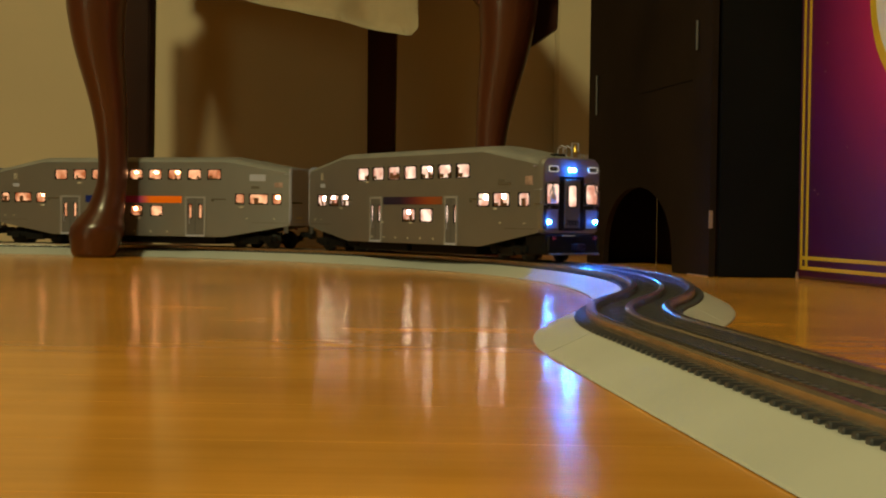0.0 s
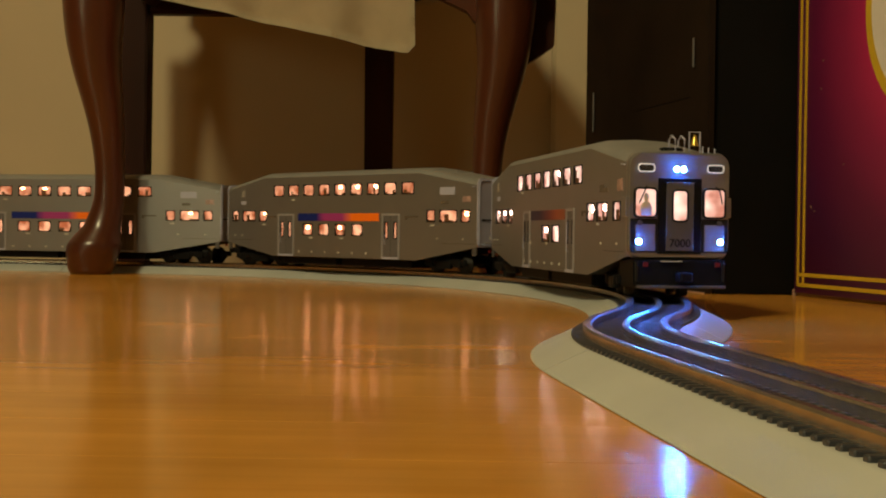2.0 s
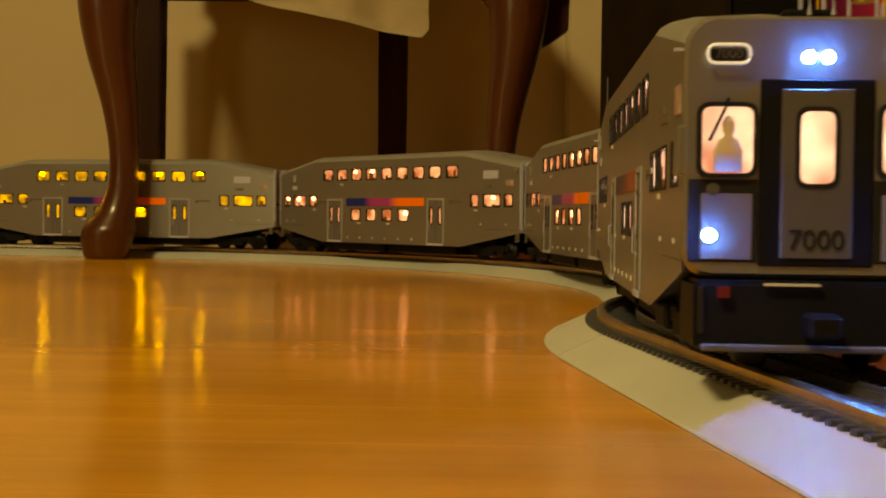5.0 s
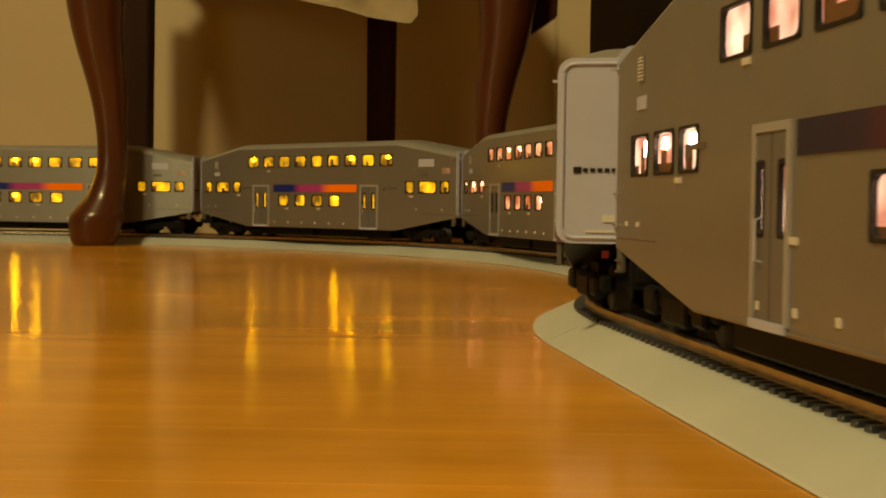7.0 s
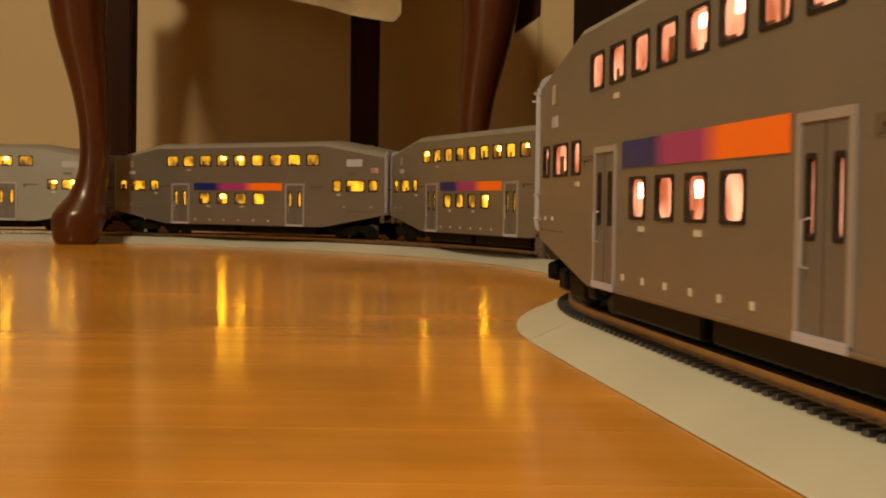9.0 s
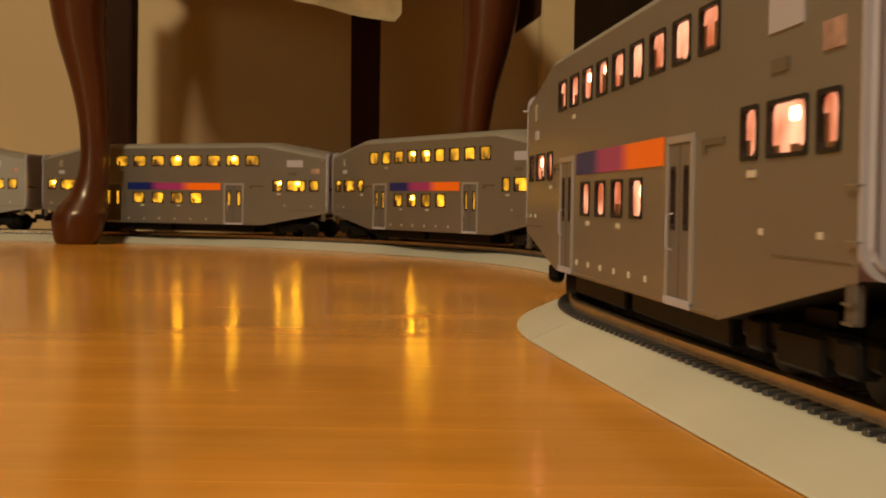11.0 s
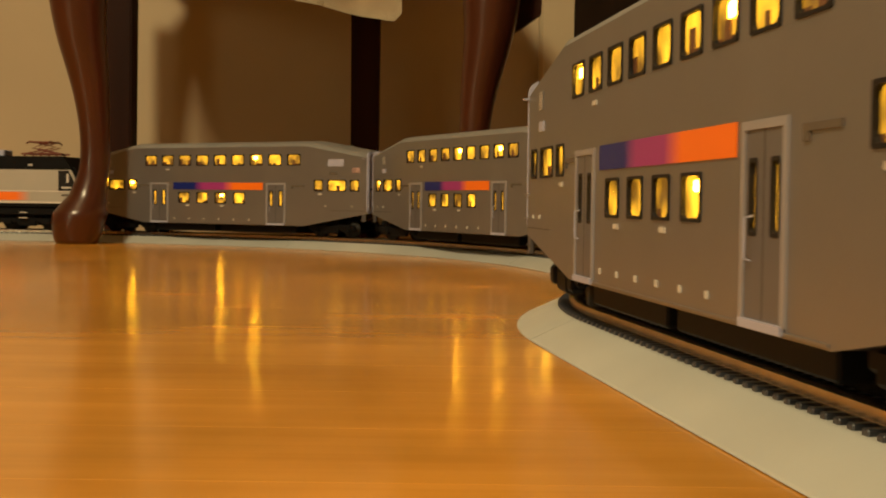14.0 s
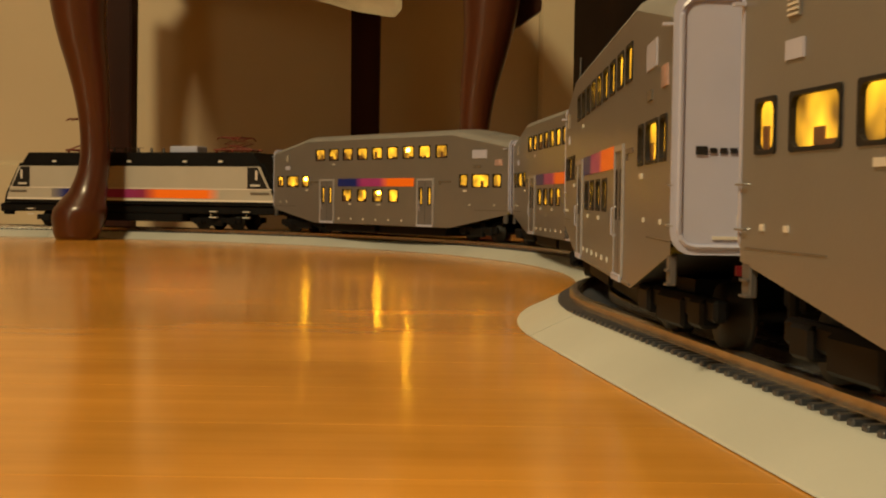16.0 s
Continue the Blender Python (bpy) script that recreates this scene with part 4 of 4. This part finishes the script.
    part("pilot_lip", boxes_bm((0.203, 0.2075, -0.0285, 0.0285, 0.0040, 0.0058), bevel=0.0005), M["darkgrey"], pil)
    part("uncoupling_bar", boxes_bm((0.2050, 0.2066, -0.0130, 0.0005, 0.0203, 0.0209)), M["white_decal"], pil)
    for y in (-0.029, 0.0265):
        part("hose", boxes_bm((0.2040, 0.2062, y, y + 0.0016, 0.0080, 0.0200), bevel=0.0004), M["gasket"], pil)
    for y in (-0.0245, 0.0215):
        part("marker_lamp", boxes_bm((0.2058, 0.2072, y, y + 0.003, 0.0172, 0.0200)), M["marker"], pil)
    part("coupler", boxes_bm((0.206, 0.216, -0.004, 0.004, 0.008, 0.014), bevel=0.001), M["black"], car)
    # horns, bell and rails on the roof
    bm = bmesh.new()
    for y in (-0.001, 0.005):
        tube(bm, [(0.184, y, 0.089), (0.184, y, 0.096), (0.189, y, 0.0985), (0.195, y, 0.096), (0.195, y, 0.0885)], 0.0006, 6)
    part("roof_rail", bm, M["light_grey"], car)
    bm = bmesh.new()
    tube(bm, [(0.190, 0.0100, 0.088), (0.190, 0.0100, 0.101), (0.190, 0.0170, 0.101), (0.190, 0.0170, 0.088)], 0.0006, 6)
    part("bell_bracket", bm, M["light_grey"], car)
    bm = bmesh.new()
    tube(bm, [(0.190, 0.0135, 0.0995), (0.190, 0.0135, 0.0965), (0.190, 0.0135, 0.0935), (0.190, 0.0135, 0.0925)], [0.0006, 0.0016, 0.0021, 0.0028], 14)
    part("bell", bm, M["brass"], car, "small brass bell", True)
    bm = bmesh.new()
    for y, h in ((0.018, 0.0035), (0.022, 0.003), (0.026, 0.0025)):
        tube(bm, [(0.192, y, 0.086), (0.192, y, 0.0885 + h)], 0.0005, 6)
    part("antenna", bm, M["light_grey"], car)
    part("horn_box", boxes_bm((0.178, 0.186, -0.006, 0.008, 0.086, 0.0915), bevel=0.001), M["black"], car)
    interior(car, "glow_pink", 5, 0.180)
    trucks(car, (-TRUCK, TRUCK))
    return car


LOCO_L = 0.372


def locomotive():
    car = empty("electric_locomotive")
    tagged(car, "off-white toy electric locomotive with black roof and tricolour stripe", "toy train", "cars of the toy train")
    W, h = 0.031, LOCO_L / 2
    bm = bmesh.new()
    prism(bm, [(-h, 0.0250), (h, 0.0250), (h - 0.002, 0.036), (h - 0.022, 0.0725), (-h + 0.022, 0.0725), (-h + 0.002, 0.036)], -W, W)
    bmesh.ops.bevel(bm, geom=[e for e in bm.edges if abs(e.verts[0].co.y - e.verts[1].co.y) < 1e-6 and abs(e.verts[0].co.x - e.verts[1].co.x) < 0.03], offset=0.004, segments=3, affect="EDGES")
    part("body", bm, M["black"], car, "glossy black body shell")
    for s in (-1, 1):
        y0, y1 = sorted((s * W, s * (W + 0.0004)))
        bm = bmesh.new()
        prism(bm, [(-h + 0.0075, 0.0290), (h - 0.0075, 0.0290), (h - 0.0085, 0.036), (h - 0.0245, 0.0690), (-h + 0.0245, 0.0690), (-h + 0.0085, 0.036)], y0, y1)
        part("side_panel", bm, M["white_side"], car, "off-white side panel")
        y0, y1 = sorted((s * (W + 0.0004), s * (W + 0.0007)))
        part("stripe", boxes_bm((-0.115, 0.112, y0, y1, 0.0325, 0.0425)), M["loco_stripe"], car, "navy to purple to orange stripe")
        part("white_line", boxes_bm((-h + 0.009, h - 0.009, y0, y1, 0.0430, 0.0440), (-h + 0.008, h - 0.008, y0, y1, 0.0292, 0.0312)), M["white_print"], car)
        for e in (-1, 1):
            bm = bmesh.new()
            o = [(e * (h - 0.0145), 0.0440), (e * (h - 0.040), 0.0440), (e * (h - 0.040), 0.0680), (e * (h - 0.0275), 0.0680)]
            prism(bm, o if e < 0 else o[::-1], *sorted((s * (W + 0.0007), s * (W + 0.0011))))
            w = part("cab_side_window", bm, M["gasket"], car, "dark cab side panel with narrow pane")
            yy = sorted((s * (W + 0.0011), s * (W + 0.0014)))
            part("narrow_pane", boxes_bm((*sorted((e * (h - 0.0300), e * (h - 0.0272))), *yy, 0.0540, 0.0645)), M["white_decal"], w)
            part("number_bar", boxes_bm((*sorted((e * (h - 0.036), e * (h - 0.024))), *yy, 0.0468, 0.0490)), M["white_decal"], w)
            part("lettering_bar", boxes_bm((*sorted((e * (h - 0.036), e * (h - 0.0125))), *yy, 0.0378, 0.0402)), M["decal"], car)
    bm = bmesh.new()
    prism(bm, [(-h + 0.026, 0.0720), (h - 0.026, 0.0720), (h - 0.036, 0.0850), (-h + 0.036, 0.0850)], -W + 0.003, W - 0.003)
    part("roof", bm, M["black"], car, "black roof")
    part("side_frame", boxes_bm((-h - 0.002, h + 0.002, -W + 0.003, W - 0.003, 0.0150, 0.0248), (-0.07, 0.06, -W + 0.004, W - 0.004, 0.0055, 0.0150), bevel=0.0012), M["black"], car)
    for e in (-1, 1):
        part("buffer_beam", boxes_bm((*sorted((e * (h + 0.001), e * (h + 0.009))), -0.024, 0.024, 0.014, 0.024), bevel=0.0015), M["black"], car)
    for e in (-1, 1):
        part("coupler", boxes_bm((*sorted((e * (h + 0.008), e * (h + 0.020))), -0.004, 0.004, 0.010, 0.016), bevel=0.001), M["black"], car)
    for x in (-0.115, -0.012, 0.062, 0.108):
        part("roof_lug", boxes_bm((x, x + 0.005, -W + 0.001, -W + 0.0028, 0.0735, 0.0758)), M["white_decal"], car)
    for x in (0.098, 0.140):
        part("footstep", boxes_bm((x, x + 0.009, -W - 0.001, -W + 0.003, 0.011, 0.0122), (x, x + 0.009, -W - 0.001, -W + 0.003, 0.0175, 0.0187)), M["white_decal"], car)
        part("footstep", boxes_bm((-x - 0.009, -x, -W - 0.001, -W + 0.003, 0.011, 0.0122), (-x - 0.009, -x, -W - 0.001, -W + 0.003, 0.0175, 0.0187)), M["white_decal"], car)
    # two pantographs, one half raised, and the roof fittings between them
    for x, up in ((-0.085, True), (0.116, False)):
        bm = bmesh.new()
        for y in (-0.012, 0.012):
            tube(bm, [(x - 0.024, y, 0.0885), (x + 0.026, y, 0.0885)], 0.0013, 6)
            knee, head = ((x + 0.026, y * 0.5, 0.1050), (x - 0.008, y * 0.8, 0.1270)) if up else ((x + 0.016, y * 0.7, 0.0960), (x - 0.014, y, 0.1035))
            tube(bm, [(x - 0.020, y, 0.0885), knee, head], 0.0010, 6)
            if not up:
                tube(bm, [(x + 0.020, y, 0.0885), (x - 0.012, y * 0.7, 0.0955), (x + 0.012, y, 0.1035)], 0.0010, 6)
            for xx in (-0.02, 0.0, 0.02):
                tube(bm, [(x + xx, y, 0.085), (x + xx, y, 0.0885)], 0.0014, 6)
        top = 0.1255 if up else 0.1025
        for xx in ((-0.016, -0.008) if up else (-0.014, 0.012)):
            tube(bm, [(x + xx, -0.022, top - 0.0025), (x + xx, -0.016, top), (x + xx, 0.016, top), (x + xx, 0.022, top - 0.0025)], 0.0010, 6)
        if not up:
            for y in (-0.016, 0.016):
                tube(bm, [(x - 0.014, y, top), (x + 0.012, y, top)], 0.0009, 6)
        for xx in (-0.02, 0.02):
            tube(bm, [(x + xx, -0.012, 0.0885), (x + xx, 0.012, 0.0885)], 0.0012, 6)
        part("pantograph", bm, M["red_frame"], car, "dark red pantograph frame")
    part("roof_box", boxes_bm((0.034, 0.070, -0.012, 0.012, 0.085, 0.0930), bevel=0.001), M["light_grey"], car, "pale grey roof box")
    bm = bmesh.new()
    for x in (-0.045, -0.03, -0.012, 0.006, 0.022):
        tube(bm, [(x, -0.006, 0.085), (x, -0.006, 0.0910)], [0.0022, 0.0014], 8)
    tube(bm, [(-0.052, -0.006, 0.0910), (-0.005, -0.006, 0.0910)], 0.0005, 6)
    part("insulator", bm, M["darkgrey"], car)
    for e in (-1, 1):
        bm = bmesh.new()
        disc(bm, (e * (h - 0.012), -0.010, 0.060), (e, 0, 0.5), 0.003, 0.003, 12)
        disc(bm, (e * (h - 0.012), 0.010, 0.060), (e, 0, 0.5), 0.003, 0.003, 12)
        part("cab_lamp", bm, M["white_print"], car)
    trucks(car, (-0.105, 0.105))
    return car


M["loco_stripe"] = stripe_mat("loco_stripe", -0.115, 0.112, [(0.0, (0.25, 0.24, 0.24)), (0.09, NAVY), (0.28, (0.10, 0.02, 0.12)), (0.36, PURPLE), (0.55, (0.25, 0.03, 0.1)), (0.64, ORANGE), (0.92, ORANGE), (1.0, (0.44, 0.42, 0.38))])


def build_train():
    cars = [cab_car()]
    first = coach()
    rest = [first] + [copy_thing(first, Matrix()) for _ in range(5)]
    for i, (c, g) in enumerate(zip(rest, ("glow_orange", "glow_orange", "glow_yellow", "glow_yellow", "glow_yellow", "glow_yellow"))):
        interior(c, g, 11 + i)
    for c, word in zip(rest, ("salmon", "salmon", "yellow", "yellow", "yellow", "yellow")):
        tagged(c, f"silver bi-level toy coach with {word} lit windows and tricolour stripe")
    return cars + rest + [locomotive()]


TRAIN = build_train()

# ---- floor and ties: many like pieces, last ----
FLOOR = empty("floor")
tagged(FLOOR, "glossy orange-brown varnished hardwood plank floor", "floor", kind="structure")


def floor():
    part("subfloor", boxes_bm((-4.7, 2.0, -2.5, WALL_Y, -0.03, -0.0035)), M["dark_wood"], FLOOR)
    rng = random.Random(3)
    wid = 0.057
    far = bmesh.new()
    count, y = 0, -2.5
    while y < WALL_Y:
        x = -4.7 - rng.uniform(0, 0.8)
        w = min(wid, WALL_Y - y)
        while x < 2.0:
            ln = rng.choice((0.8, 1.05, 1.3, 1.6, 1.9))
            x0, x1 = max(x, -4.7), min(x + ln, 2.0)
            if x1 - x0 > 0.01:
                near = y > 0.0 and y < 2.0 and x1 > -0.75 and x0 < 0.75 and count < 298
                if near:
                    bm = bmesh.new()
                    box(bm, x0 + 0.00006, x1 - 0.00006, y + 0.00006, y + w - 0.00006, -0.003, 0.0, bevel=0.0001)
                    part("plank", bm, M["floor"], FLOOR)
                    count += 1
                else:
                    box(far, x0 + 0.0002, x1 - 0.0002, y + 0.00015, y + w - 0.00015, -0.003, 0.0)
            x += ln
        y += wid
    tagged(part("far_planking", far, M["floor"], FLOOR), kind="stuff")


floor()


def ties():
    z = TIE_Z
    me = shared("tie", lambda: boxes_bm((-0.0015, 0.0015, -TIE_HALF, TIE_HALF, z - 0.004, z), bevel=0.0004), [M["tie"]])
    rest = bmesh.new()
    s, pitch = S_MIN + 0.005, 0.0064
    while s < S_MAX - 0.004:
        x, y, h = on_line(s)
        if -0.98 < s < 0.68:
            put("tie", me, TRACK, pose(x, y, 0, 0, 0, math.degrees(h)))
        else:
            m = pose(x, y, 0, 0, 0, math.degrees(h))
            vs = [rest.verts.new(m @ Vector((a, b, c))) for a in (-0.0015, 0.0015) for b in (-TIE_HALF, TIE_HALF) for c in (z - 0.004, z)]
            for q in ((0, 1, 3, 2), (4, 6, 7, 5), (0, 4, 5, 1), (2, 3, 7, 6), (0, 2, 6, 4), (1, 5, 7, 3)):
                rest.faces.new([vs[i] for i in q])
        s += pitch
    tagged(part("far_tie_strip", rest, M["tie"], TRACK), kind="stuff")


ties()

# ---- motion of the train: where the second car's middle is along the track ----
TIMES = [(0, -1.1143), (0.5, -1.0310), (1, -0.9513), (1.5, -0.8731), (2, -0.7935), (2.5, -0.7165), (3, -0.6353), (5.5, -0.2402), (6, -0.1590),
         (6.5, -0.0808), (7, -0.0020), (7.5, 0.0790), (8, 0.1615), (8.5, 0.2415), (9, 0.3190), (11.5, 0.7187), (12, 0.7983), (12.5, 0.8785),
         (13, 0.9590), (13.5, 1.0412), (14, 1.1221), (14.5, 1.1975), (15, 1.2775), (15.5, 1.3440), (16, 1.382)]
GAP = 0.4174


def train_at(t):
    return float(np.interp(t, [a for a, b in TIMES], [b for a, b in TIMES]))


def motions():
    for i, car in enumerate(TRAIN):
        loco = i == len(TRAIN) - 1
        back = (1 - i) * GAP if not loco else -5 * GAP - 0.2087 - LOCO_L / 2 + 0.002
        half = 0.105 if loco else TRUCK
        rows, turns = [], ([], [])
        for k in range(65):
            t = k * 0.25
            s = train_at(t) + back + (float(np.interp(t, [0, 3, 5.5, 7, 16], [0.0210, 0.0165, 0.021, 0.004, 0.004])) if i == 0 else 0.0)
            (ax, ay, ah), (bx, by, bh) = on_line(s - half), on_line(s + half)
            h = math.atan2(by - ay, bx - ax)
            rows.append((t, pose((ax + bx) / 2, (ay + by) / 2, BODY_Z, 0, 0, math.degrees(h))))
            for out, hh, sx in ((turns[0], ah, -half), (turns[1], bh, half)):
                d = math.degrees((hh - h + math.pi) % (2 * math.pi) - math.pi)
                out.append((t, pose(sx, 0, DROP, 0, 0, d)))
        walk(car, rows)
        under = sorted((o for o in car.children if o.name.startswith("truck")), key=lambda o: o.matrix_basis.translation.x)
        for o, tr in zip(under, turns):
            walk(o, tr[::2])


motions()
